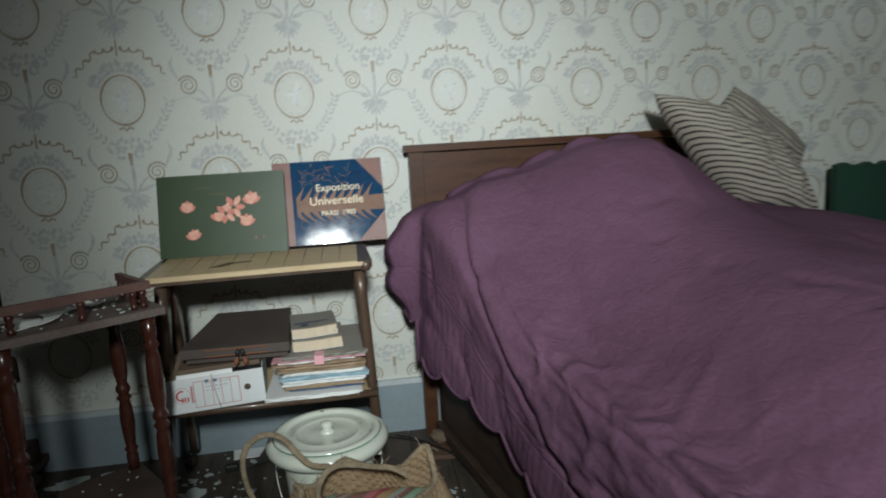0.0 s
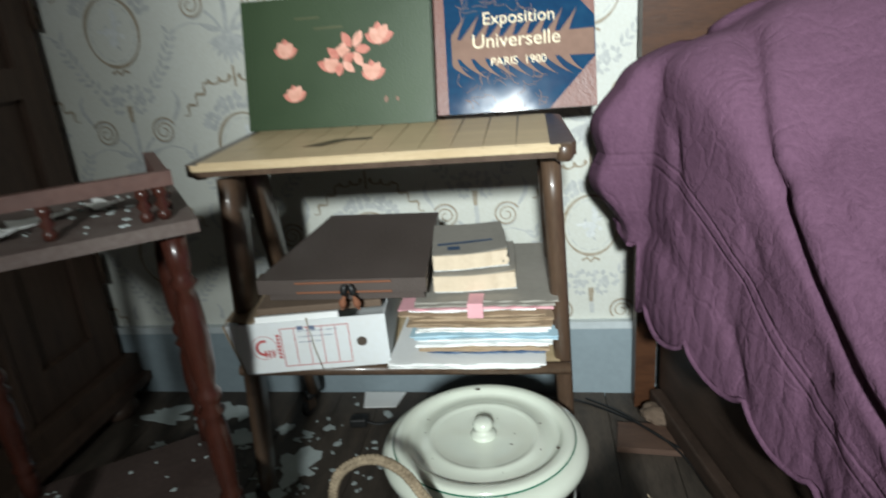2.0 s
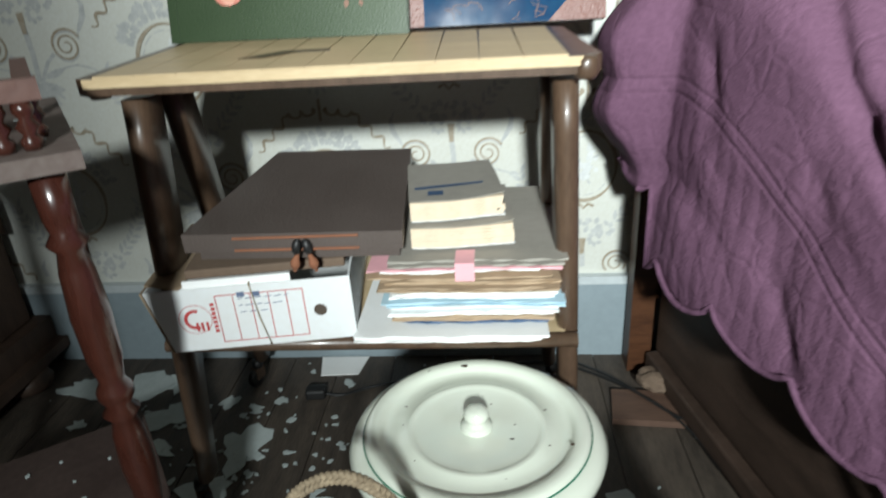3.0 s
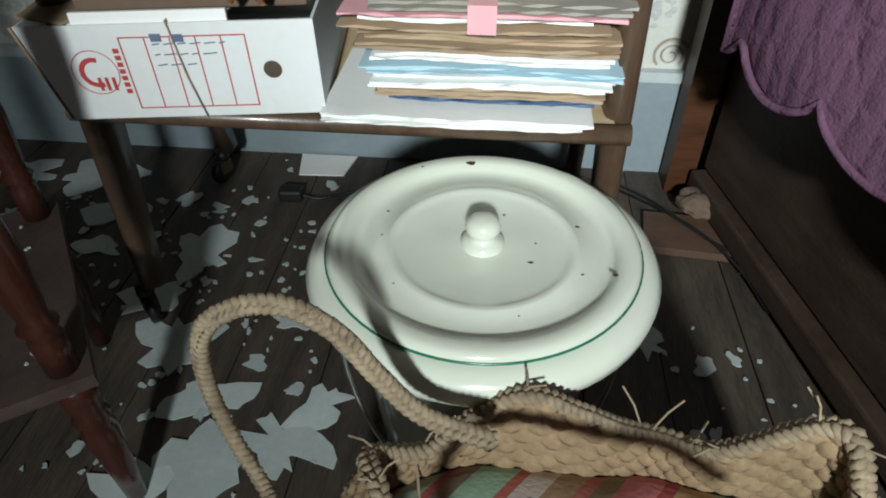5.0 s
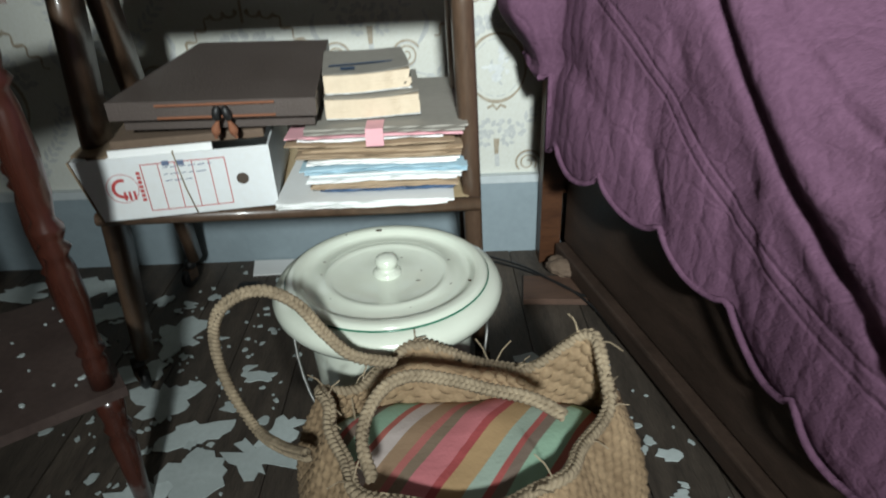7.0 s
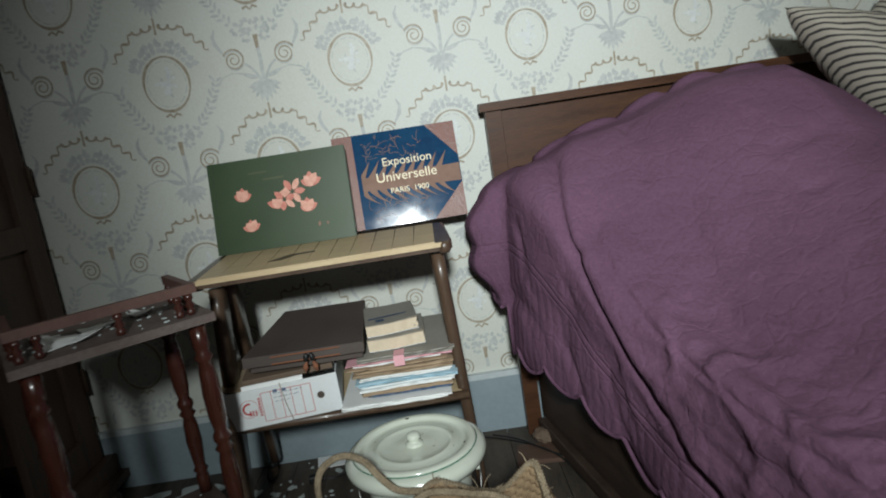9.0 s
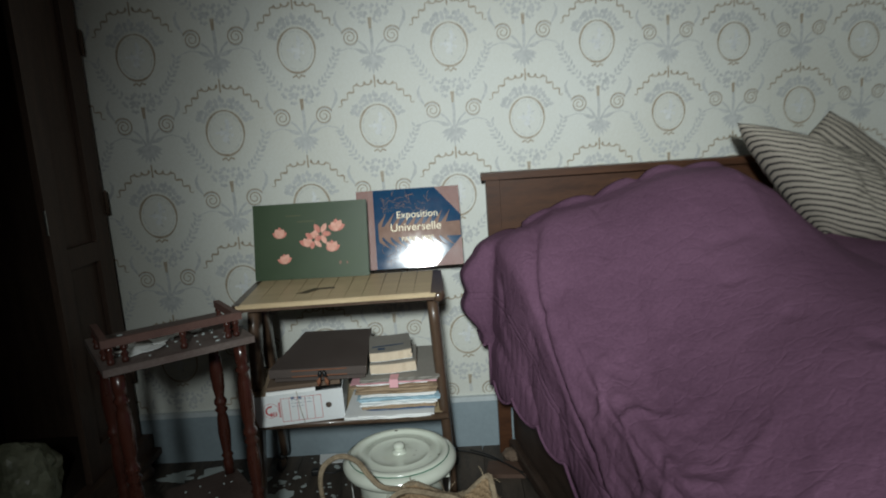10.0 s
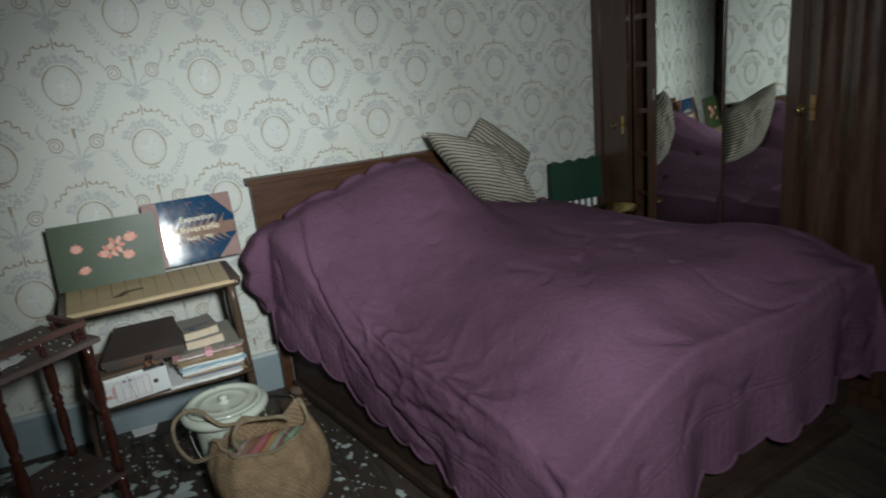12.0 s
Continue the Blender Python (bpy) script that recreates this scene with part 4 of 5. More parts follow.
def bag_point(theta, h):
    """The wall of the bag: theta round it, h from the floor (0) to the rim (1)."""
    c, s = math.cos(theta), math.sin(theta)
    lobe = 0.02 * math.sin(3 * theta + 1)
    rx = (0.185 + 0.045 * math.sin(math.pi * min(1, h * 0.9 + 0.1)) + lobe) * (1 - 0.10 * h ** 3)
    ry = (0.125 + 0.030 * math.sin(math.pi * min(1, h + 0.05))) * (1 - 0.30 * h ** 2)
    th = (theta + math.pi) % (2 * math.pi) - math.pi
    top = 0.312 + 0.072 * math.exp(-((th - 0.45) / 0.40) ** 2) + 0.045 * math.exp(-((th - 1.75) / 0.25) ** 2) + 0.02 * math.exp(-((abs(th) - 3.0) / 0.5) ** 2) + 0.004 * smooth(0.3, 1.0, -s) + 0.006 * math.sin(5 * theta)
    x = rx * math.copysign(abs(c) ** 0.8, c) + 0.012 * h * c
    y = ry * math.copysign(abs(s) ** 0.85, s) + 0.045 * h ** 2 - 0.060 * h * smooth(0.1, 1.0, -s)
    z = top * h
    dent = 0.030 * noise.noise(Vector((x * 5 + 2, y * 5, z * 6))) + 0.010 * h * h * math.sin(9 * theta + 3 * h)
    return Vector((x * (1 + dent * 3), y * (1 + dent * 4), z))


def bag_mesh():
    bm = bmesh.new()
    nt, nh = 300, 96
    grid = []
    for j in range(nh + 1):
        h = j / nh
        row = []
        for i in range(nt):
            th = 2 * math.pi * i / nt
            p = bag_point(th, h)
            q = bag_point(th + 0.01, h) - p
            out = Vector((q.y, -q.x, 0)).normalized()
            weave = 0.0036 * math.sin(math.pi * j / 2.0 + math.pi / 4) * math.sin(th * 62 + (math.pi if (j // 4) % 2 else 0)) + 0.0016 * math.sin(math.pi * j / 2)
            row.append(bm.verts.new(p + out * weave))
        grid.append(row)
    for j in range(nh):
        for i in range(nt):
            k = (i + 1) % nt
            f = bm.faces.new((grid[j][i], grid[j][k], grid[j + 1][k], grid[j + 1][i]))
            f.smooth = True
    bm.faces.new([grid[0][i] for i in range(nt)][::-1])
    return bm


body = part("body", bag_mesh(), STRAW, bag, "coarse woven straw body")
sol = body.modifiers.new("thickness", "SOLIDIFY")
sol.thickness, sol.offset = 0.006, -1


def plait(name, points, radius, period, label):
    """A rope of three strands plaited along the points."""
    pts = [Vector(p) for p in points]
    runs = [0.0]
    for p, q in zip(pts, pts[1:]):
        runs.append(runs[-1] + (q - p).length)
    count = int(runs[-1] / period * 12)
    at = np.linspace(0, runs[-1], count)
    line = [Vector(c) for c in zip(*(np.interp(at, runs, [p[k] for p in pts]) for k in range(3)))]
    side = None
    strands = [[], [], []]
    for i, p in enumerate(line):
        d = (line[min(i + 1, count - 1)] - line[max(i - 1, 0)]).normalized()
        side = d.cross(Vector((0.2, -0.9, 0.45))) if side is None else side - d * side.dot(d)
        side.normalize()
        up = d.cross(side)
        for k in range(3):
            phi = 2 * math.pi * (at[i] / period + k / 3)
            jit = 1 + 0.12 * noise.noise(Vector((i * 0.21, k * 4.0, radius * 900)))
            strands[k].append(p + jit * radius * (0.60 * math.sin(phi) * side + 0.42 * math.sin(2 * phi) * up))
    rope = part(name, tube(strands[0], radius * 0.46, 6), STRAWROPE, bag, label, smooth=True)
    for s in strands[1:]:
        part("strand", tube(s, radius * 0.46, 6), STRAWROPE, rope, smooth=True)


def in_bag(points):
    return [BAG.inverted() @ Vector(p) for p in points]


rim_pts = [bag_point(2 * math.pi * k / 360, 1.0) for k in range(361)]
plait("rim_braid", rim_pts, 0.0090, 0.022, "braided straw rim")
loop = [(-0.13, 1.55, 0.335), (-0.175, 1.60, 0.30), (-0.225, 1.66, 0.275), (-0.262, 1.69, 0.325), (-0.272, 1.70, 0.39), (-0.258, 1.70, 0.44), (-0.222, 1.70, 0.468), (-0.185, 1.70, 0.47), (-0.15, 1.695, 0.45), (-0.12, 1.69, 0.408), (-0.085, 1.68, 0.378), (-0.03, 1.665, 0.375)]
plait("handle", spline(in_bag(loop), 30), 0.0084, 0.0205, "braided straw handle standing in a loop")
loop = [(-0.05, 1.50, 0.345), (-0.062, 1.535, 0.375), (-0.045, 1.575, 0.400), (-0.01, 1.592, 0.412), (0.04, 1.583, 0.412), (0.08, 1.565, 0.412), (0.13, 1.545, 0.412), (0.165, 1.535, 0.395)]
plait("handle", spline(in_bag(loop), 30), 0.0079, 0.0195, "braided straw handle fallen over the cloth")
rnd = random.Random(5)
bm = bmesh.new()
for k in range(46):
    th = rnd.uniform(0, 6.28)
    p = bag_point(th, 1.0)
    q = p + Vector((rnd.uniform(-0.03, 0.03), rnd.uniform(-0.03, 0.03), rnd.uniform(-0.03, 0.035)))
    tube([p, p.lerp(q, 0.5) + Vector((0, 0, 0.006)), q], 0.0011, 4, bm)
tagged(part("frayed_straw", bm, STRAWROPE, bag, "frayed straw ends"), kind="stuff")

STRIPES = bpy.data.materials.new("striped cloth")
STRIPES.use_nodes = True
nt = STRIPES.node_tree
bs = nt.nodes["Principled BSDF"]
bs.inputs["Roughness"].default_value = 0.85
tc, sep, mul, fr, rp = (nt.nodes.new(k) for k in ("ShaderNodeTexCoord", "ShaderNodeSeparateXYZ", "ShaderNodeMath", "ShaderNodeMath", "ShaderNodeValToRGB"))
mul.operation, mul.inputs[1].default_value = "MULTIPLY", 4.6
fr.operation = "FRACT"
nt.links.new(tc.outputs["Object"], sep.inputs[0])
nt.links.new(sep.outputs[0], mul.inputs[0])
nt.links.new(mul.outputs[0], fr.inputs[0])
nt.links.new(fr.outputs[0], rp.inputs[0])
rp.color_ramp.interpolation = "CONSTANT"
cols = [(0.0, (0.347, 0.066, 0.066)), (0.05, (0.398, 0.261, 0.131)), (0.17, (0.310, 0.382, 0.317)), (0.26, (0.350, 0.084, 0.076)), (0.30, (0.183, 0.133, 0.104)), (0.36, (0.261, 0.398, 0.290)), (0.50, (0.378, 0.112, 0.090)), (0.54, (0.498, 0.426, 0.397)), (0.64, (0.312, 0.204, 0.125)), (0.74, (0.423, 0.135, 0.121)), (0.79, (0.219, 0.161, 0.111)), (0.86, (0.512, 0.167, 0.181))]
while len(rp.color_ramp.elements) < len(cols):
    rp.color_ramp.elements.new(0.5)
for e, (pos, c) in zip(rp.color_ramp.elements, cols):
    e.position, e.color = pos, (*c, 1)
wn, wb = nt.nodes.new("ShaderNodeTexNoise"), nt.nodes.new("ShaderNodeBump")
wn.inputs["Scale"].default_value, wb.inputs["Strength"].default_value, wb.inputs["Distance"].default_value = 160, 0.3, 0.003
nt.links.new(tc.outputs["Object"], wn.inputs[0])
nt.links.new(wn.outputs[0], wb.inputs["Height"])
nt.links.new(wb.outputs[0], bs.inputs["Normal"])
nt.links.new(rp.outputs[0], bs.inputs["Base Color"])
CLOTH = pose(0.055, 1.600, 0.280, 0, 0, -34)
bm = bmesh.new()
to_cloth = CLOTH.inverted() @ BAG
rings = [[bm.verts.new(to_cloth @ Vector((0, 0.02, 0.290)))]]
for i in range(1, 13):
    row = []
    for j in range(72):
        e = bag_point(2 * math.pi * j / 72, 0.86)
        r = i / 12
        x, y = e.x * 0.94 * r, 0.02 * (1 - r) + (0.02 + (e.y - 0.02) * 0.93) * r
        z = 0.290 - (0.290 - min(e.z, 0.265)) * r ** 3 + 0.007 * noise.noise(Vector((x * 16, y * 16, 4)))
        row.append(bm.verts.new(to_cloth @ Vector((x, y, z))))
    rings.append(row)
for j in range(72):
    bm.faces.new((rings[0][0], rings[1][j], rings[1][(j + 1) % 72])).smooth = True
    for a, b in zip(rings[1:], rings[2:]):
        bm.faces.new((a[j], b[j], b[(j + 1) % 72], a[(j + 1) % 72])).smooth = True
cloth = part("striped_cloth", bm, STRIPES)
cloth.matrix_world = CLOTH
tagged(cloth, "multicoloured striped cloth bundle stuffed into the straw bag", "cloth")
sol = cloth.modifiers.new("thickness", "SOLIDIFY")
sol.thickness, sol.offset = 0.04, -1

# ---- small turned side table with a gallery rail ----
side = thing("side_table", "small dusty red-brown side table with turned legs and gallery rail", "side table", pose(-0.442, 1.777, 0, 0, 0, 36))
ST_Z, SH_Z = 0.837, 0.262
part("top", boxed(-0.411, 0, 0, 0.385, ST_Z - 0.020, ST_Z), DUSTTOP, side, "dusty wooden top", bevel=0.004)
# the lower shelf is dusty wood too, with shade put into its darker colour
part("lower_shelf", boxed(-0.400, -0.010, 0.010, 0.375, SH_Z - 0.018, SH_Z), material("dusty shelf with shade in its colour", (0.075, 0.05, 0.042), 0.65, dark=(0.035, 0.02, 0.017), scale=8, amount=0.8, fine=80, bump=0.2), side, "dusty lower shelf, coloured darker for shade", bevel=0.004)
LEG = [(0, 0.0), (0.017, 0.0), (0.018, 0.05), (0.0145, 0.06), (0.021, 0.07), (0.0145, 0.08), (0.017, 0.10), (0.0215, 0.16), (0.019, 0.215), (0.0145, 0.235), (0.0225, 0.247), (0.0145, 0.258), (0.0215, 0.272), (0.0215, 0.282), (0.0145, 0.295), (0.0205, 0.33), (0.0225, 0.39), (0.019, 0.45), (0.0145, 0.475), (0.0225, 0.487), (0.0145, 0.499), (0.018, 0.515), (0.0195, 0.575), (0, 0.575)]
for x in (-0.374, -0.037):
    for y in (0.037, 0.350):
        k = (ST_Z - 0.02 - SH_Z) / 0.575
        part("leg", lathe([(r, z * k) for r, z in LEG], 18, pose(x, y, SH_Z)), REDWOOD, side, smooth=True)
        part("foot", lathe([(0, 0.0), (0.013, 0.0), (0.016, 0.06), (0.021, 0.15), (0.016, 0.165), (0.022, 0.178), (0.017, 0.19), (0.021, 0.215), (0.021, 0.244), (0, 0.244)], 18, pose(x * 1.0, y, 0)), REDWOOD, side, smooth=True)
SPIN = [(0, 0), (0.009, 0), (0.011, 0.010), (0.006, 0.016), (0.012, 0.024), (0.006, 0.032), (0.011, 0.040), (0.009, 0.050), (0, 0.050)]
part("gallery_rail", boxed(-0.404, -0.020, 0.032, 0.048, ST_Z + 0.05, ST_Z + 0.072), DUSTYRED, side, "flat gallery rail", bevel=0.003)
for x in (-0.384, -0.347, -0.192, -0.065, -0.040):
    part("spindle", lathe(SPIN, 12, pose(x, 0.040, ST_Z)), REDWOOD, side, smooth=True)
for x in (-0.392, -0.032):
    part("gallery_rail", boxed(x - 0.009, x + 0.009, 0.0485, 0.255, ST_Z + 0.05, ST_Z + 0.072), DUSTYRED, side, "flat gallery rail", bevel=0.003)
    for y in (0.10, 0.240):
        part("spindle", lathe(SPIN, 12, pose(x, y, ST_Z)), REDWOOD, side, smooth=True)


# ---- fallen paint flakes ----
def flake(bm, x, y, z, r, rnd, curl=0.0):
    n = 9 + int(r * 160)
    seed = rnd.uniform(0, 100)
    stretch, turn = rnd.uniform(0.5, 1.0), rnd.uniform(0, 3.14)
    lo, hi = [], []
    rise = rnd.uniform(0, 0.0018)
    for k in range(n):
        a = 2 * math.pi * k / n
        rr = r * (0.72 + 0.62 * noise.noise(Vector((math.cos(a) * 1.6 + seed, math.sin(a) * 1.6, seed))) + 0.28 * noise.noise(Vector((math.cos(a) * 5 + seed, math.sin(a) * 5, 2))))
        px, py = rr * math.cos(a), rr * math.sin(a) * stretch
        px, py = px * math.cos(turn) - py * math.sin(turn), px * math.sin(turn) + py * math.cos(turn)
        lift = curl * (px / max(r, 1e-4)) ** 2
        lo.append(bm.verts.new((x + px, y + py, z + 0.0003 + lift)))
        hi.append(bm.verts.new((x + px, y + py, z + 0.0014 + rise + lift)))
    bm.faces.new(hi)
    for k in range(n):
        bm.faces.new((lo[k], lo[(k + 1) % n], hi[(k + 1) % n], hi[k]))


rnd = random.Random(21)
big = [(-0.60, 2.27, 0.085), (-0.55, 2.05, 0.085), (-0.46, 1.95, 0.085), (-0.33, 1.88, 0.11), (-0.37, 2.11, 0.055), (-0.82, 2.40, 0.08), (-0.80, 2.27, 0.08), (-0.43, 1.84, 0.09), (-0.69, 2.44, 0.035), (-0.62, 2.42, 0.025), (-1.10, 2.50, 0.10), (-0.95, 2.50, 0.09), (-0.86, 2.52, 0.06), (-0.64, 2.15, 0.07), (0.44, 1.84, 0.030), (0.42, 1.74, 0.024), (0.53, 1.36, 0.045), (0.34, 1.60, 0.022), (0.30, 2.08, 0.03), (-0.28, 1.95, 0.06), (0.22, 2.12, 0.04), (-0.50, 1.78, 0.08), (-0.26, 1.70, 0.07)]
flakes = thing("paint_flakes", "pale blue-grey paint flakes fallen on the floorboards", "debris", kind="stuff")
for x, y, r in big:
    bm = bmesh.new()
    flake(bm, x, y, 0, r, rnd)
    part("large_flake", bm, FLAKE, flakes)
bm = bmesh.new()
for k in range(430):
    t = rnd.random()
    if t < 0.62:
        x, y = rnd.gauss(-0.60, 0.24), rnd.gauss(2.12, 0.28)
    elif t < 0.85:
        x, y = rnd.gauss(0.38, 0.13), rnd.gauss(1.75, 0.33)
    else:
        x, y = rnd.uniform(-1.2, 0.5), rnd.uniform(0.6, 2.55)
    if y > 2.62 or x < -1.18 or (math.hypot(x + 0.055, y - 1.905) < 0.14) or (abs(x - 0.055) < 0.2 and abs(y - 1.585) < 0.14):
        continue
    flake(bm, x, y, 0, min(0.024, 0.0035 + rnd.expovariate(190)), rnd)
part("small_flakes", bm, FLAKE, flakes)["kind"] = "stuff"

debris = thing("shelf_debris", "white paint flakes and torn paper lying on the side table", "debris", kind="stuff")
STM = pose(-0.442, 1.777, 0, 0, 0, 36)
bm = bmesh.new()
for k in range(70):
    p = STM @ Vector((rnd.uniform(-0.39, -0.02), rnd.uniform(0.03, 0.36), 0))
    flake(bm, p.x, p.y, ST_Z, rnd.uniform(0.002, 0.009), rnd)
for k in range(34):
    p = STM @ Vector((rnd.uniform(-0.37, -0.05), rnd.uniform(0.04, 0.34), 0))
    flake(bm, p.x, p.y, SH_Z, rnd.uniform(0.002, 0.008), rnd)
part("small_flakes", bm, FLAKE, debris)
for lx, ly, r in ((-0.29, 0.12, 0.075), (-0.22, 0.17, 0.06), (-0.32, 0.20, 0.06), (-0.12, 0.20, 0.04)):
    bm = bmesh.new()
    p = STM @ Vector((lx, ly, 0))
    flake(bm, p.x, p.y, ST_Z + 0.002, r, rnd, 0.014)
    part("torn_paper", bm, PAPER, debris, "torn white paper")

# ---- things on the floor by the wall and bed ----
plug = thing("power_plug", "black plug on a thin flex lying on the floor", "plug")
part("plug_body", boxed(-0.025, 0.025, -0.016, 0.016, 0.002, 0.03, pose(-0.475, 2.46, 0, 0, 0, 4)), BLACKPLASTIC, plug, bevel=0.006)
part("flex", tube(spline([(-0.45, 2.46, 0.012), (-0.41, 2.462, 0.006), (-0.33, 2.50, 0.005), (-0.1, 2.57, 0.005), (0.10, 2.60, 0.005), (0.22, 2.55, 0.005), (0.34, 2.41, 0.024), (0.40, 2.30, 0.024), (0.43, 2.2, 0.012)], 8), 0.0032, 6), BLACKPLASTIC, plug, smooth=True)
flex = loose("electric_flex", "thin black flex trailing under the bed", "cable", tube(spline([(0.18, 2.60, 0.005), (0.27, 2.50, 0.022), (0.36, 2.38, 0.024), (0.44, 2.30, 0.024), (0.55, 2.20, 0.006), (0.7, 2.1, 0.005)], 8), 0.003, 6), BLACKPLASTIC)
board = loose("loose_board", "short brown wooden board lying half under the bed", "board", slab([(0.24, 2.355), (0.255, 2.465), (0.62, 2.44), (0.62, 2.32)], 0.001, 0.018), material("brown scrap wood", (0.12, 0.068, 0.045), 0.65, dark=(0.065, 0.036, 0.026), scale=6, amount=0.8, fine=60, bump=0.2, stretch=(1, 6, 6)))
bm = bmesh.new()
bmesh.ops.create_icosphere(bm, subdivisions=3, radius=0.04)
for v in bm.verts:
    v.co *= 1 + 0.45 * noise.noise(v.co * 38)
    v.co.z = max(-0.022, v.co.z * 0.55)
bmesh.ops.transform(bm, matrix=Matrix.Translation((0.36, 2.47, 0.041)), verts=bm.verts)
loose("crumpled_paper", "small crumpled piece of grey-brown paper on the loose board", "paper", bm, CARDBOARD)
loose("card_offcut", "pale card offcut lying on the floor by the skirting", "card", slab([(-0.50, 2.635), (-0.37, 2.635), (-0.385, 2.555), (-0.485, 2.55)], 0.001, 0.004), PAPER)

# ---- striped pillows ----
TICK = bpy.data.materials.new("striped ticking")
TICK.use_nodes = True
nt = TICK.node_tree
bs = nt.nodes["Principled BSDF"]
bs.inputs["Roughness"].default_value = 0.9
tc, sep, mul, fr, rp = (nt.nodes.new(k) for k in ("ShaderNodeTexCoord", "ShaderNodeSeparateXYZ", "ShaderNodeMath", "ShaderNodeMath", "ShaderNodeValToRGB"))
mul.operation, mul.inputs[1].default_value = "MULTIPLY", 21
fr.operation = "FRACT"
nt.links.new(tc.outputs["UV"], sep.inputs[0])
nt.links.new(sep.outputs[1], mul.inputs[0])
nt.links.new(mul.outputs[0], fr.inputs[0])
nt.links.new(fr.outputs[0], rp.inputs[0])
rp.color_ramp.interpolation = "LINEAR"
cols = [(0.0, (0.41, 0.37, 0.305)), (0.56, (0.41, 0.37, 0.305)), (0.66, (0.045, 0.04, 0.04)), (0.92, (0.045, 0.04, 0.04)), (1.0, (0.41, 0.37, 0.305))]
while len(rp.color_ramp.elements) < len(cols):
    rp.color_ramp.elements.new(0.5)
for e, (pos, c) in zip(rp.color_ramp.elements, cols):
    e.position, e.color = pos, (*c, 1)
nt.links.new(rp.outputs[0], bs.inputs["Base Color"])
wn, wb = nt.nodes.new("ShaderNodeTexNoise"), nt.nodes.new("ShaderNodeBump")
wn.inputs["Scale"].default_value, wb.inputs["Strength"].default_value, wb.inputs["Distance"].default_value = 180, 0.25, 0.003
nt.links.new(tc.outputs["Object"], wn.inputs[0])
nt.links.new(wn.outputs[0], wb.inputs["Height"])
nt.links.new(wb.outputs[0], bs.inputs["Normal"])


def pillow(label, m, w, h, thick, seed, taper=0.0):
    """A soft pillow with pulled-out corners; the stripes run across it."""
    bm = bmesh.new()
    uv = bm.loops.layers.uv.new("UVMap")
    n = 40
    sides = []
    for s in (1, -1):
        g = []
        for i in range(n + 1):
            row = []
            for j in range(n + 1):
                u, v = 2 * i / n - 1, 2 * j / n - 1
                pinch = 1 - 0.07 * (1 - abs(u) ** 2) * abs(v) ** 3
                pinch2 = (1 - 0.07 * (1 - abs(v) ** 2) * abs(u) ** 3) * (1 - taper * (1 - v) / 2)
                round_off = 1 - 0.10 * max(0, abs(u) + abs(v) - 1.45) / 0.55
                pinch, pinch2 = pinch * round_off, pinch2 * round_off
                puff = max(0, (1 - abs(u) ** 2.2)) ** 0.5 * max(0, (1 - abs(v) ** 2.2)) ** 0.5
                wr = 0.10 * noise.noise(Vector((u * 2.2 + seed, v * 2.2, s * 3))) + 0.05 * noise.noise(Vector((u * 6 + seed, v * 6, s * 3)))
                row.append(bm.verts.new((w / 2 * u * pinch2, s * thick / 2 * puff * (1 + wr * 2), h / 2 * v * pinch)))
            g.append(row)
        sides.append(g)
    for s, g in zip((1, -1), sides):
        for i in range(n):
            for j in range(n):
                vs = [g[i][j], g[i + 1][j], g[i + 1][j + 1], g[i][j + 1]]
                ids = [(i, j), (i + 1, j), (i + 1, j + 1), (i, j + 1)]
                if s > 0:
                    vs, ids = vs[::-1], ids[::-1]
                f = bm.faces.new(vs)
                f.smooth = True
                for lp, (a, b) in zip(f.loops, ids):
                    lp[uv].uv = (a / n, b / n + 0.07 * math.sin(math.pi * a / n) + 0.012 * math.sin(9 * a / n + seed))
    bmesh.ops.remove_doubles(bm, verts=bm.verts, dist=0.0004)
    bmesh.ops.transform(bm, matrix=m.to_3x3().to_4x4(), verts=bm.verts)
    ob = part("pillow", bm, TICK)
    ob.matrix_world = Matrix.Translation(m.translation)
    return tagged(ob, label, "pillow", "pillows propped at the bed head")


def leaning(at, right, up):
    """A pose from a slumped pillow's own right and up directions."""
    r, u = Vector(right).normalized(), Vector(up).normalized()
    b = u.cross(r).normalized()
    return Matrix.Translation(at) @ Matrix(((r.x, b.x, u.x, 0), (r.y, b.y, u.y, 0), (r.z, b.z, u.z, 0), (0, 0, 0, 1)))


pillow("square pillow in dark and cream striped ticking, propped on the bed", leaning((1.575, 2.30, 1.085), (0.93, 0.05, -0.32), (-0.44, 0.22, 0.84)), 0.58, 0.50, 0.27, 1, 0.30)
pillow("second striped ticking pillow standing behind the first against the wall", leaning((1.700, 2.50, 1.075), (0.80, 0.05, -0.60), (0.60, 0.10, 0.80)), 0.48, 0.50, 0.17, 7)

# ---- green chair and the stand with a brass basin, beyond the bed ----
chair = thing("green_chair", "chair with a dark green padded back and pale spindles", "chair", pose(2.33, 2.52, -0.045))
bm = bmesh.new()
outline = [(-0.195, 0.825), (0.195, 0.812), (0.195, 1.06), (0.15, 1.085), (0.10, 1.07), (0.04, 1.085), (0, 1.065), (-0.04, 1.085), (-0.10, 1.07), (-0.15, 1.088), (-0.195, 1.078)]
lo = [bm.verts.new((x, -0.012, z)) for x, z in outline]
hi = [bm.verts.new((x, 0.022, z)) for x, z in outline]
bm.faces.new(lo)
bm.faces.new(hi[::-1])
for k in range(len(outline)):
    bm.faces.new((lo[k], hi[k], hi[(k + 1) % len(outline)], lo[(k + 1) % len(outline)]))
part("backrest", bm, GREENCHAIR, chair, "dark green scalloped back pad", bevel=0.006)
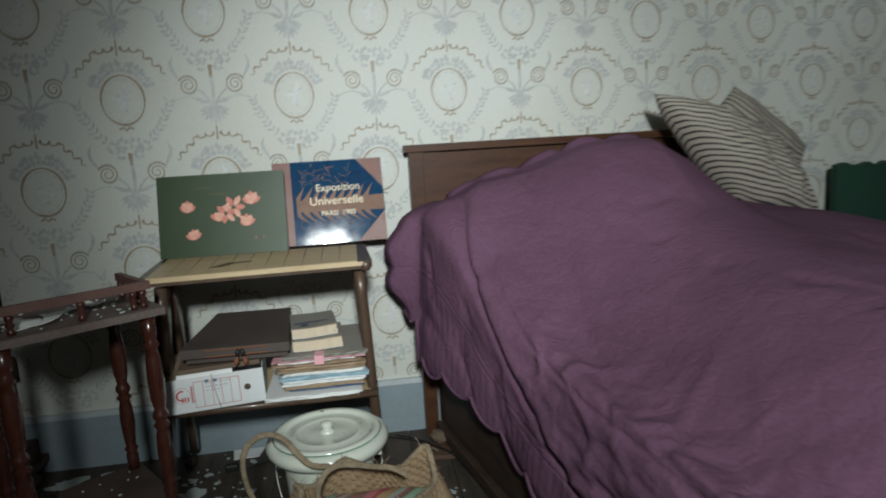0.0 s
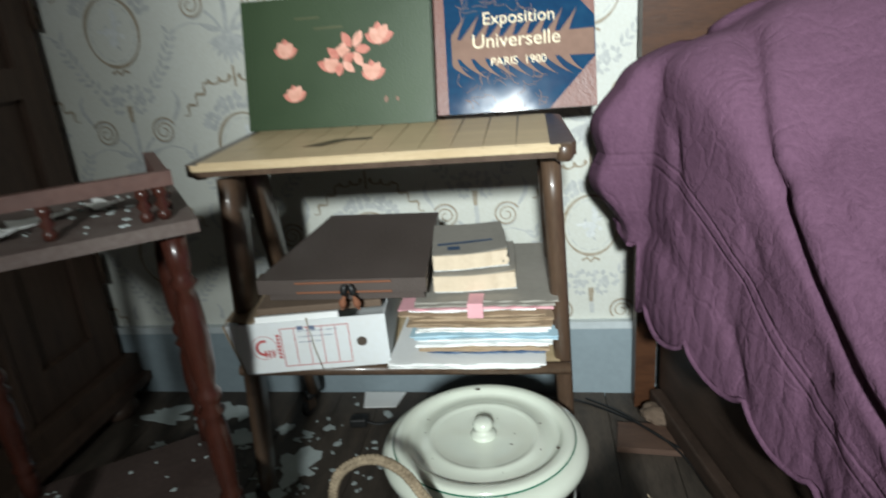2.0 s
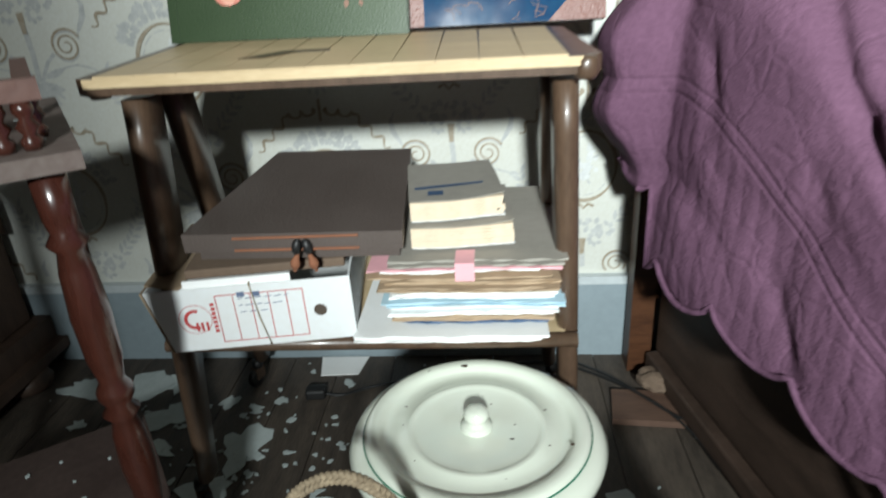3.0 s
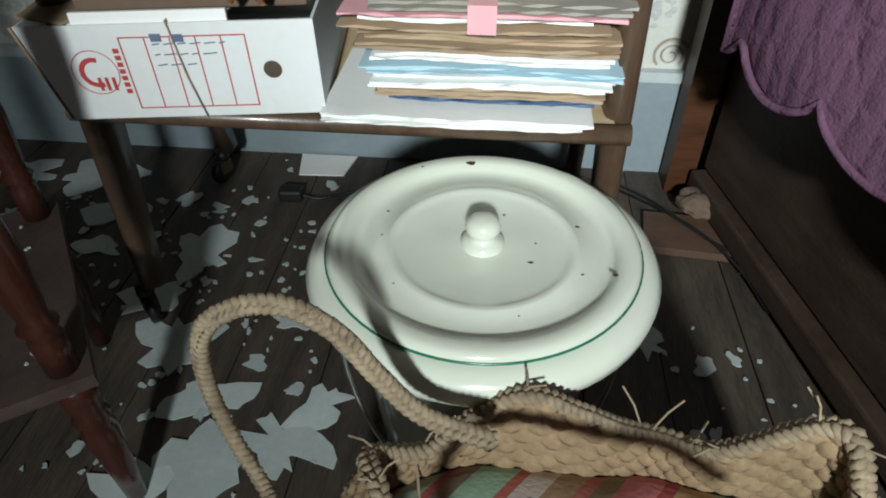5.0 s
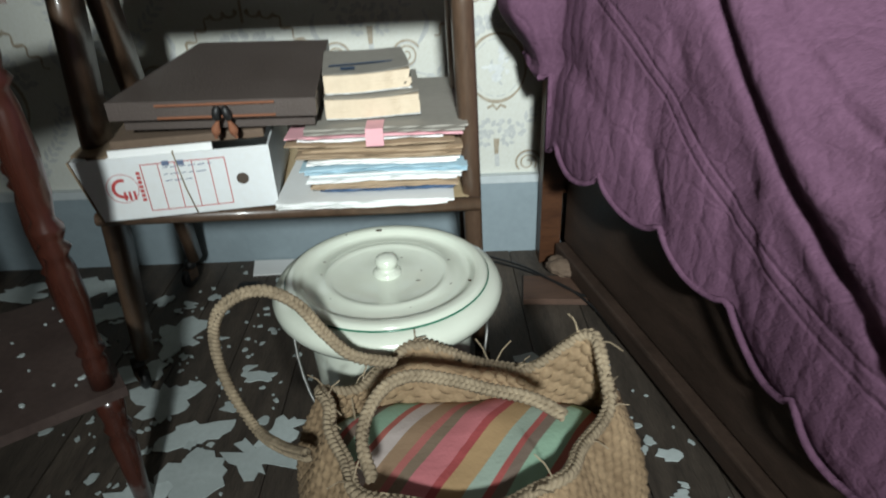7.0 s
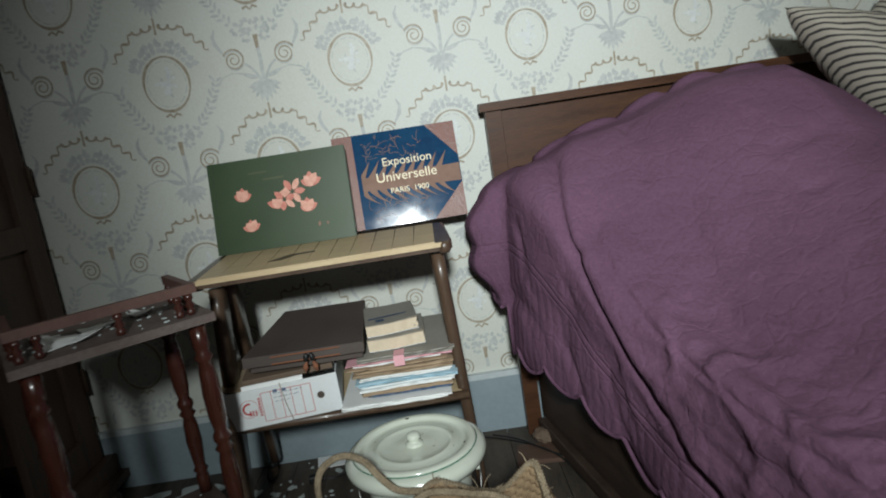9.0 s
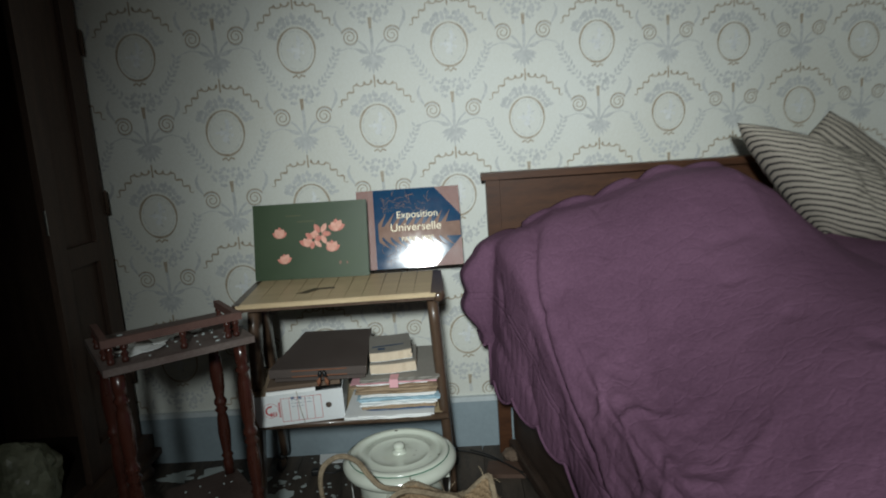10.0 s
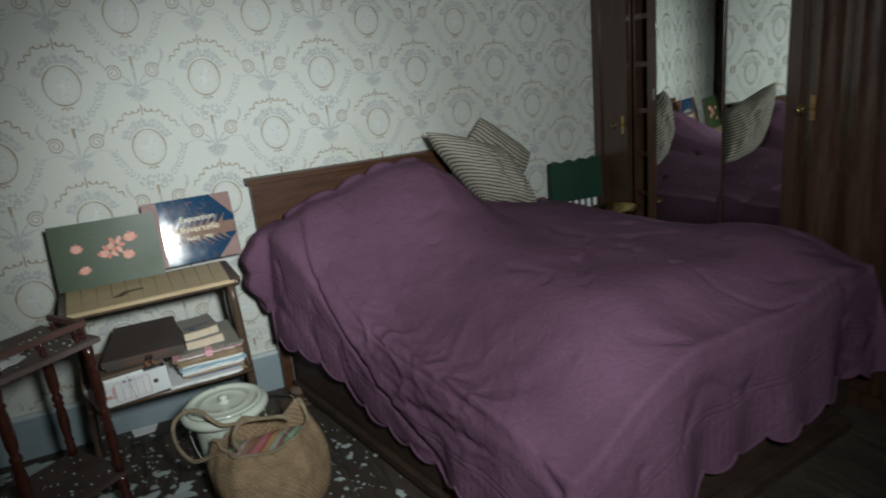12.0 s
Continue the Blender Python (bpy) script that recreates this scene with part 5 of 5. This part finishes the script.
for k in range(7):
    part("spindle", lathe([(0, 0.47), (0.010, 0.47), (0.014, 0.6), (0.009, 0.72), (0.014, 0.78), (0.012, 0.816), (0, 0.816)], 10, pose(-0.15 + k * 0.05, 0.005, 0)), CARD, chair, "pale turned spindle", smooth=True)
part("seat", boxed(-0.21, 0.21, -0.24, 0.03, 0.43, 0.47), GREENCHAIR, chair, bevel=0.012)
for x in (-0.19, 0.19):
    part("back_post", boxed(x - 0.014, x + 0.014, -0.008, 0.03, 0.045, 0.86), DARKWOOD, chair, bevel=0.004)
    part("leg", boxed(x - 0.016, x + 0.016, -0.235, -0.203, 0.045, 0.43), DARKWOOD, chair, bevel=0.004)
stand = thing("bedside_stand", "low dark wooden stand beyond the bed", "stand", pose(2.32, 2.12, 0))
part("top", boxed(-0.11, 0.11, -0.10, 0.10, 0.675, 0.695), DARKWOOD, stand, bevel=0.004)
for x in (-0.09, 0.09):
    for y in (-0.08, 0.08):
        part("leg", boxed(x - 0.016, x + 0.016, y - 0.016, y + 0.016, 0, 0.675), DARKWOOD, stand)
basin = part("brass_basin", lathe([(0, 0.0), (0.07, 0.0), (0.075, 0.012), (0.10, 0.05), (0.125, 0.088), (0.142, 0.092), (0.142, 0.096), (0.122, 0.093), (0.096, 0.054), (0.07, 0.014), (0, 0.006)], 40, pose(2.32, 2.12, 0.6955)), BRASS, smooth=True)
tagged(basin, "shallow brass basin with a wide rim on the stand", "basin")

# ---- wardrobe with mirrored doors on the east side ----
WX = 2.58
ward = thing("wardrobe", "tall dark polished wardrobe with mirrored doors, one standing ajar", "wardrobe")
part("side_panel", boxed(WX, 3.2, 2.615, 2.637, 0, 2.3), DARKWOOD, ward)
part("side_panel", boxed(WX, 3.2, 0.20, 0.222, 0, 2.3), DARKWOOD, ward)
part("back_panel", boxed(3.185, 3.2, 0.222, 2.615, 0.08, 2.28), SHADEDBOARD, ward)
part("roof", boxed(WX - 0.03, 3.2, 0.17, 2.638, 2.3, 2.34), DARKWOOD, ward, bevel=0.008)
part("plinth", boxed(WX + 0.004, 3.19, 0.222, 2.615, 0, 0.09), DARKWOOD, ward)
part("partition", boxed(WX + 0.03, 3.185, 2.27, 2.29, 0.09, 2.3), DARKWOOD, ward)
part("partition", boxed(WX + 0.03, 3.185, 1.575, 1.595, 0.09, 2.3), DARKWOOD, ward)
for z in (0.55, 0.80, 1.05, 1.31, 1.58, 1.85):
    part("shelf", boxed(WX + 0.05, 3.185, 1.595, 2.27, z, z + 0.018), REDWOOD, ward)
    part("shelf_lip", boxed(WX + 0.035, WX + 0.05, 1.595, 2.27, z - 0.006, z + 0.024), REDWOOD, ward)


def wood_door(y0, y1, hinge_far):
    d = part("door", boxed(WX - 0.002, WX + 0.02, y0, y1, 0.10, 2.285), DARKWOOD, ward, "dark polished door")
    for a, b, c, e in ((y0, y0 + 0.06, 0.10, 2.285), (y1 - 0.06, y1, 0.10, 2.285), (y0 + 0.06, y1 - 0.06, 0.10, 0.19), (y0 + 0.06, y1 - 0.06, 2.20, 2.285)):
        part("frame_rail", boxed(WX - 0.016, WX - 0.0025, a + 0.001, b - 0.001, c, e), DARKWOOD, d, bevel=0.003)
    return d


def bowed_panel(y0, y1, parent):
    """A polished panel with two shallow swells from edge to edge, added to catch streaks of light."""
    bm = bmesh.new()
    n = 48
    rows = []
    for k in range(n + 1):
        x = WX - 0.004 - 0.030 * (0.5 - 0.5 * math.cos(4 * math.pi * k / n))
        rows.append([bm.verts.new((x, y0 + (y1 - y0) * k / n, z)) for z in (0.192, 2.198)])
    for a, b in zip(rows, rows[1:]):
        bm.faces.new((a[0], a[1], b[1], b[0])).smooth = True
    part("panel", bm, POLISHED, parent, "polished panel with swells added for streaks of light")


def key_plate(y, z, parent, proud=0.0):
    plate = part("key_plate", boxed(WX - proud - 0.020, WX - proud - 0.0165, y - 0.012, y + 0.012, z - 0.055, z + 0.055), BRASS, parent, "brass key plate", bevel=0.002)
    part("key", tube([(WX - proud - 0.018, y, z), (WX - proud - 0.055, y, z)], 0.004, 8), BRASS, plate)
    bm = tube([(WX - proud - 0.07 + 0.016 * math.cos(a), y + 0.006 * math.sin(a) + 0.02, z + 0.016 * math.sin(a)) for a in [2 * math.pi * k / 20 for k in range(20)]], 0.004, 8, closed=True)
    part("key_bow", bm, BRASS, plate, smooth=True)


d1 = wood_door(2.295, 2.612, True)
key_plate(2.335, 1.235, d1)
d2 = wood_door(0.72, 1.205, False)
bowed_panel(0.782, 1.143, d2)
key_plate(1.055, 1.365, d2, 0.031)
wood_door(0.225, 0.715, False)
fixed = part("mirror_door", boxed(WX, WX + 0.02, 1.21, 1.573, 0.10, 2.285), DARKWOOD, ward, "closed mirrored door")
part("mirror", boxed(WX - 0.006, WX - 0.001, 1.225, 1.568, 0.16, 2.25), MIRROR, fixed, "tall mirror glass")
AJAR = pose(WX - 0.004, 1.580, 0, 0, 0, 13.8)
leaf = part("mirror_door", boxed(0, 0.022, 0.0, 0.440, 0.10, 2.285), DARKWOOD, ward, "mirrored door standing ajar")
leaf.matrix_local = AJAR
part("mirror", boxed(-0.006, -0.001, 0.004, 0.385, 0.16, 2.25), MIRROR, leaf, "tall mirror glass")
part("stile", boxed(-0.012, -0.001, 0.387, 0.440, 0.10, 2.285), DARKWOOD, leaf, bevel=0.003)
part("latch", boxed(-0.016, -0.0125, 0.392, 0.402, 1.40, 1.46), STEEL, leaf, "small steel latch")
rnd = random.Random(8)
for z in (0.568, 0.818, 1.068, 1.328, 1.598):
    y = 1.63
    for k in range(3):
        w = rnd.uniform(0.16, 0.2)
        bm = bmesh.new()
        hh = rnd.uniform(0.08, 0.17)
        lay = 4
        for q in range(lay):
            box(bm, WX + 0.07, WX + 0.40, y, y + w - 0.01, z + hh * q / lay + 0.001, z + hh * (q + 1) / lay - 0.002)
        loose("folded_linen", "pile of folded linen on a wardrobe shelf", "linen", bm, LINEN, "linen in the wardrobe")
        y += w + 0.008

# ---- brown armoire in the west corner ----
AX = -1.305
arm = thing("armoire", "old brown panelled armoire with one open bay, in the corner", "armoire")
part("side_panel", boxed(-1.90, AX - 0.004, 2.61, 2.635, 0.09, 2.12), ARMOIRE, arm)
part("side_panel", boxed(-1.90, AX - 0.004, 1.20, 1.225, 0.09, 2.12), ARMOIRE, arm)
part("back_panel", boxed(-1.92, -1.90, 1.20, 2.635, 0.09, 2.12), SHADEDBOARD, arm)
part("bottom", boxed(-1.90, AX - 0.01, 1.225, 2.61, 0.15, 0.17), SHADEDBOARD, arm)
part("roof", boxed(-1.92, AX + 0.06, 1.15, 2.637, 2.12, 2.18), ARMOIRE, arm, bevel=0.015)
part("base_moulding", boxed(-1.90, AX + 0.055, 1.19, 2.636, 0.085, 0.15), ARMOIRE, arm, bevel=0.018)
part("base_step", boxed(-1.90, AX + 0.085, 1.18, 2.637, 0.055, 0.084), ARMOIRE, arm, bevel=0.008)
for y in (2.50, 1.27):
    part("bun_foot", lathe([(0, 0), (0.035, 0), (0.055, 0.012), (0.060, 0.03), (0.05, 0.048), (0.036, 0.0545), (0, 0.0545)], 24, pose(AX + 0.045, y, 0)), ARMOIRE, arm, "round bun foot", smooth=True)
D0, D1 = 2.215, 2.608
door = part("door", boxed(AX - 0.012, AX - 0.002, D0, D1, 0.155, 2.115), ARMOIRE, arm, "panelled door, closed")
for a, b, c, e in ((D0, D0 + 0.085, 0.155, 2.115), (D1 - 0.10, D1, 0.155, 2.115), (D0 + 0.085, D1 - 0.10, 0.155, 0.27), (D0 + 0.085, D1 - 0.10, 2.01, 2.115), (D0 + 0.085, D1 - 0.10, 0.98, 1.06)):
    part("door_frame", boxed(AX - 0.0015, AX + 0.018, a + 0.0005, b - 0.0005, c, e), ARMOIRE, door, bevel=0.004)
part("door_edge", boxed(AX - 0.0015, AX + 0.024, D0 - 0.016, D0 - 0.0005, 0.155, 2.115), ARMOIRE, door, bevel=0.003)
part("lock_plate", boxed(AX + 0.0185, AX + 0.0255, D0 - 0.020, D0 - 0.0165, 1.13, 1.22), STEEL, door, "pale steel lock plate")
for z in (0.45, 1.20, 1.85):
    part("hinge", lathe([(0, -0.045), (0.008, -0.045), (0.008, 0.045), (0.005, 0.055), (0, 0.058)], 12, pose(AX + 0.024, D1 + 0.006, z)), RUST, door, "dark iron hinge", smooth=True)
bm = bmesh.new()
bmesh.ops.create_icosphere(bm, subdivisions=4, radius=0.13)
for v in bm.verts:
    v.co *= 1 + 0.35 * noise.noise(v.co * 9) + 0.14 * noise.noise(v.co * 26)
    v.co.z = max(-0.10, v.co.z)
bmesh.ops.transform(bm, matrix=Matrix.Translation((-1.45, 2.05, 0.2715)), verts=bm.verts)
loose("plastic_bag", "cloudy crumpled plastic bag at the bottom of the armoire", "bag", bm, BAGPLASTIC)

# ---- wallpaper print: medallions, ribbons, scrolls and leaves in half-drop columns ----
WP_Y = WALL_Y - 0.0004


def strip(out, pts, width):
    """A printed line along (x, z) points; width is a number or a function of the run."""
    n = len(pts)
    left, right = [], []
    for i, (x, z) in enumerate(pts):
        x0, z0 = pts[max(i - 1, 0)]
        x1, z1 = pts[min(i + 1, n - 1)]
        d = math.hypot(x1 - x0, z1 - z0) or 1
        w = width(i / (n - 1)) if callable(width) else width
        nx, nz = -(z1 - z0) / d * w / 2, (x1 - x0) / d * w / 2
        left.append((x + nx, z + nz))
        right.append((x - nx, z - nz))
    for i in range(n - 1):
        out.append([left[i], left[i + 1], right[i + 1], right[i]])


def motif():
    rnd = random.Random(2)
    grey, gold, pale = [], [], []
    ring = [(0.072 * math.cos(2 * math.pi * k / 36), 0.084 * math.sin(2 * math.pi * k / 36)) for k in range(37)]
    strip(gold, ring, lambda t: 0.0070 + 0.0025 * math.sin(2 * math.pi * t * 3))
    for k in range(12):
        a = 2 * math.pi * k / 12
        strip(grey, [(0.060 * math.cos(a + q * 0.13), 0.071 * math.sin(a + q * 0.13)) for q in range(4)], 0.0022)
    # a pale standing figure inside the oval
    for k in range(26):
        a, r = rnd.uniform(0, 6.28), rnd.uniform(0, 0.03)
        pale.append(petal(r * math.cos(a) * 0.7, r * math.sin(a) * 1.5, rnd.uniform(0, 6.28), rnd.uniform(0.012, 0.024), rnd.uniform(0.003, 0.008), 4))
    for k in range(6):
        grey.append(petal(rnd.uniform(-0.02, 0.02), -0.045 + 0.016 * k, rnd.uniform(0, 3.1), 0.020, 0.003, 4))
    for s in (1, -1):
        # ribbon: ruffled from the knot outwards, then a wavy tail
        rib = []
        for k in range(44):
            t = k / 43
            if t < 0.5:
                x, z = 0.006 + 0.136 * t, 0.172 - 0.020 * t
                z += 0.006 * math.sin(t * 30)
                x += 0.006 * math.cos(t * 30)
            else:
                q = (t - 0.5) * 2
                x, z = 0.074 + 0.078 * q, 0.162 - 0.078 * q
                x += 0.0055 * math.sin(q * 19)
                z += 0.0055 * math.sin(q * 19)
            rib.append((s * x, z))
        strip(gold, rib, lambda t: 0.0105 * (1 - 0.45 * t) * (0.85 + 0.3 * math.sin(t * 31)))
        # leaves crowning the oval
        for k in range(11):
            a = math.radians(90 - s * (4 + k * 6.0))
            for off, ln in ((1.12, 0.024), (1.34, 0.028)):
                b = a + rnd.uniform(-0.7, 0.7)
                grey.append(petal(0.072 * off * math.cos(a), 0.084 * off * math.sin(a), b, ln * rnd.uniform(0.6, 1.1), 0.0082, 4))
        # leafy sprays beside and under the oval
        for k in range(9):
            t = k / 8
            x, z = 0.150 - 0.075 * t ** 1.4, -0.015 - 0.125 * t
            for side_ in (1, -1):
                ang = math.atan2(-0.125, -0.05 - 0.08 * t) + math.pi + side_ * rnd.uniform(0.6, 1.0)
                grey.append(petal(s * x, z, ang if s > 0 else math.pi - ang, 0.032 * rnd.uniform(0.55, 1.0), 0.0050, 4))
        # roses under the oval
        for cx, cz, r in ((0.022, -0.150, 0.024), (0.056, -0.160, 0.022), (0.030, -0.186, 0.020)):
            for k in range(7):
                a = 2 * math.pi * k / 7 + rnd.random()
                grey.append(petal(s * cx + 0.4 * r * math.cos(a), cz + 0.4 * r * math.sin(a), a + 1.2, r * 0.85, r * 0.26, 4))
        # horn that runs down into the scroll
        horn = [(0.128, -0.150), (0.138, -0.172), (0.134, -0.196), (0.122, -0.216), (0.112, -0.232)]
        strip(grey, [(s * x, z) for x, z in horn], lambda t: 0.003 + 0.010 * math.sin(math.pi * min(1, t * 1.05)))
        spiral = []
        for k in range(42):
            a = 0.5 + k * 0.34
            r = 0.036 * (1 - k / 50)
            spiral.append((s * (0.083 + r * math.cos(a)), -0.252 + r * math.sin(a)))
        strip(gold, spiral, lambda t: 0.0055 * (1 - 0.4 * t))
        strip(grey, [(x, z - 0.005) for x, z in spiral[:18]], 0.0045)
        strip(grey, [(s * x, z) for x, z in ((0.050, -0.268), (0.030, -0.285), (0.014, -0.310), (0.004, -0.335))], 0.008)
        # arm that arches over to the next spray
        strip(grey, [(s * x, z) for x, z in ((0.012, -0.312), (0.05, -0.300), (0.095, -0.292), (0.13, -0.302), (0.150, -0.322))], 0.0038)
        for k in range(4):
            a = -1.57 + s * (0.28 + k * 0.33)
            grey.append(petal(0, -0.328, a, 0.066 - 0.003 * k, 0.0080, 5))
            grey.append(petal(s * 0.010, -0.322 - 0.008 * k, a + s * 0.4, 0.040, 0.0055, 5))
        grey.append(petal(s * 0.014, -0.318, 0.35 if s > 0 else 2.79, 0.055, 0.008, 5))
    grey.append(petal(0, -0.330, -1.5708, 0.070, 0.008, 5))
    gold.append([(-0.008, -0.182), (0.008, -0.182), (0.005, -0.225), (-0.005, -0.225)])
    strip(grey, [(0, -0.21), (0.003, -0.26), (0, -0.325)], 0.012)
    strip(gold, [(-0.024, -0.100), (-0.010, -0.093), (0, -0.104), (0.010, -0.093), (0.024, -0.100)], 0.007)
    strip(gold, [(0, 0.200), (0, 0.150)], 0.007)
    return grey, gold, pale


# the columns of the print draw slightly closer together towards the wardrobe
COLUMNS = (-1.42, -1.09, -0.758, -0.425, -0.116, 0.200, 0.503, 0.799, 1.086, 1.350, 1.620, 1.870, 2.12, 2.36, 2.60)


def paper_print():
    grey, gold, pale = motif()
    wall_ob = bpy.data.objects["wall_north"]
    for name, shapes, mat, lift, label in (("grey_print", grey, PRINT_GREY, 0.0, "grey-blue printed leaves and scrolls"), ("pale_print", pale, PRINT_PALE, 0.0009, "pale printed figures"), ("beige_print", gold, PRINT_GOLD, 0.0018, "beige printed ribbons and ovals")):
        verts, faces = [], []
        for k, x in enumerate(COLUMNS):
            size = (COLUMNS[min(k + 1, len(COLUMNS) - 1)] - COLUMNS[max(k - 1, 0)]) / 0.604
            if k in (0, len(COLUMNS) - 1):
                size *= 2
            for m in range(-4, 5):
                z = 1.25 + size * ((0.19 if k % 2 == 0 else 0.49) + 0.60 * m)
                if not (0.10 < z < CEIL + 0.3):
                    continue
                for num, o in enumerate(shapes):
                    if any(not (0.24 < z + size * b < CEIL - 0.02 and LEFT_X < x + size * a < RIGHT_X) for a, b in o):
                        continue
                    faces.append(list(range(len(verts), len(verts) + len(o))))
                    verts += [(x + size * a, WP_Y - lift - 0.00002 * (num % 40), z + size * b) for a, b in o]
        me = bpy.data.meshes.new(name)
        me.from_pydata(verts, [], faces)
        me.materials.append(mat)
        ob = new(name, me)
        ob.parent = wall_ob
        ob["label"], ob["kind"] = label, "stuff"


paper_print()

# ---- floorboards, last ----
rnd = random.Random(31)
x, k = LEFT_X, 0
while x < RIGHT_X - 0.01:
    w = min(0.128 + 0.02 * rnd.random(), RIGHT_X - x)
    cuts = [BACK_Y, BACK_Y + rnd.uniform(1.2, 2.2), BACK_Y + rnd.uniform(3.0, 4.3), WALL_Y - 0.002]
    for a, b in zip(cuts, cuts[1:]):
        z = rnd.uniform(-0.0015, 0.0)
        bm = boxed(x + 0.0012, x + w - 0.0012, a + 0.0012, b - 0.0012, -0.02, z)
        part("floorboard", bm, PLANK, floor, bevel=0.0015)
    x += w
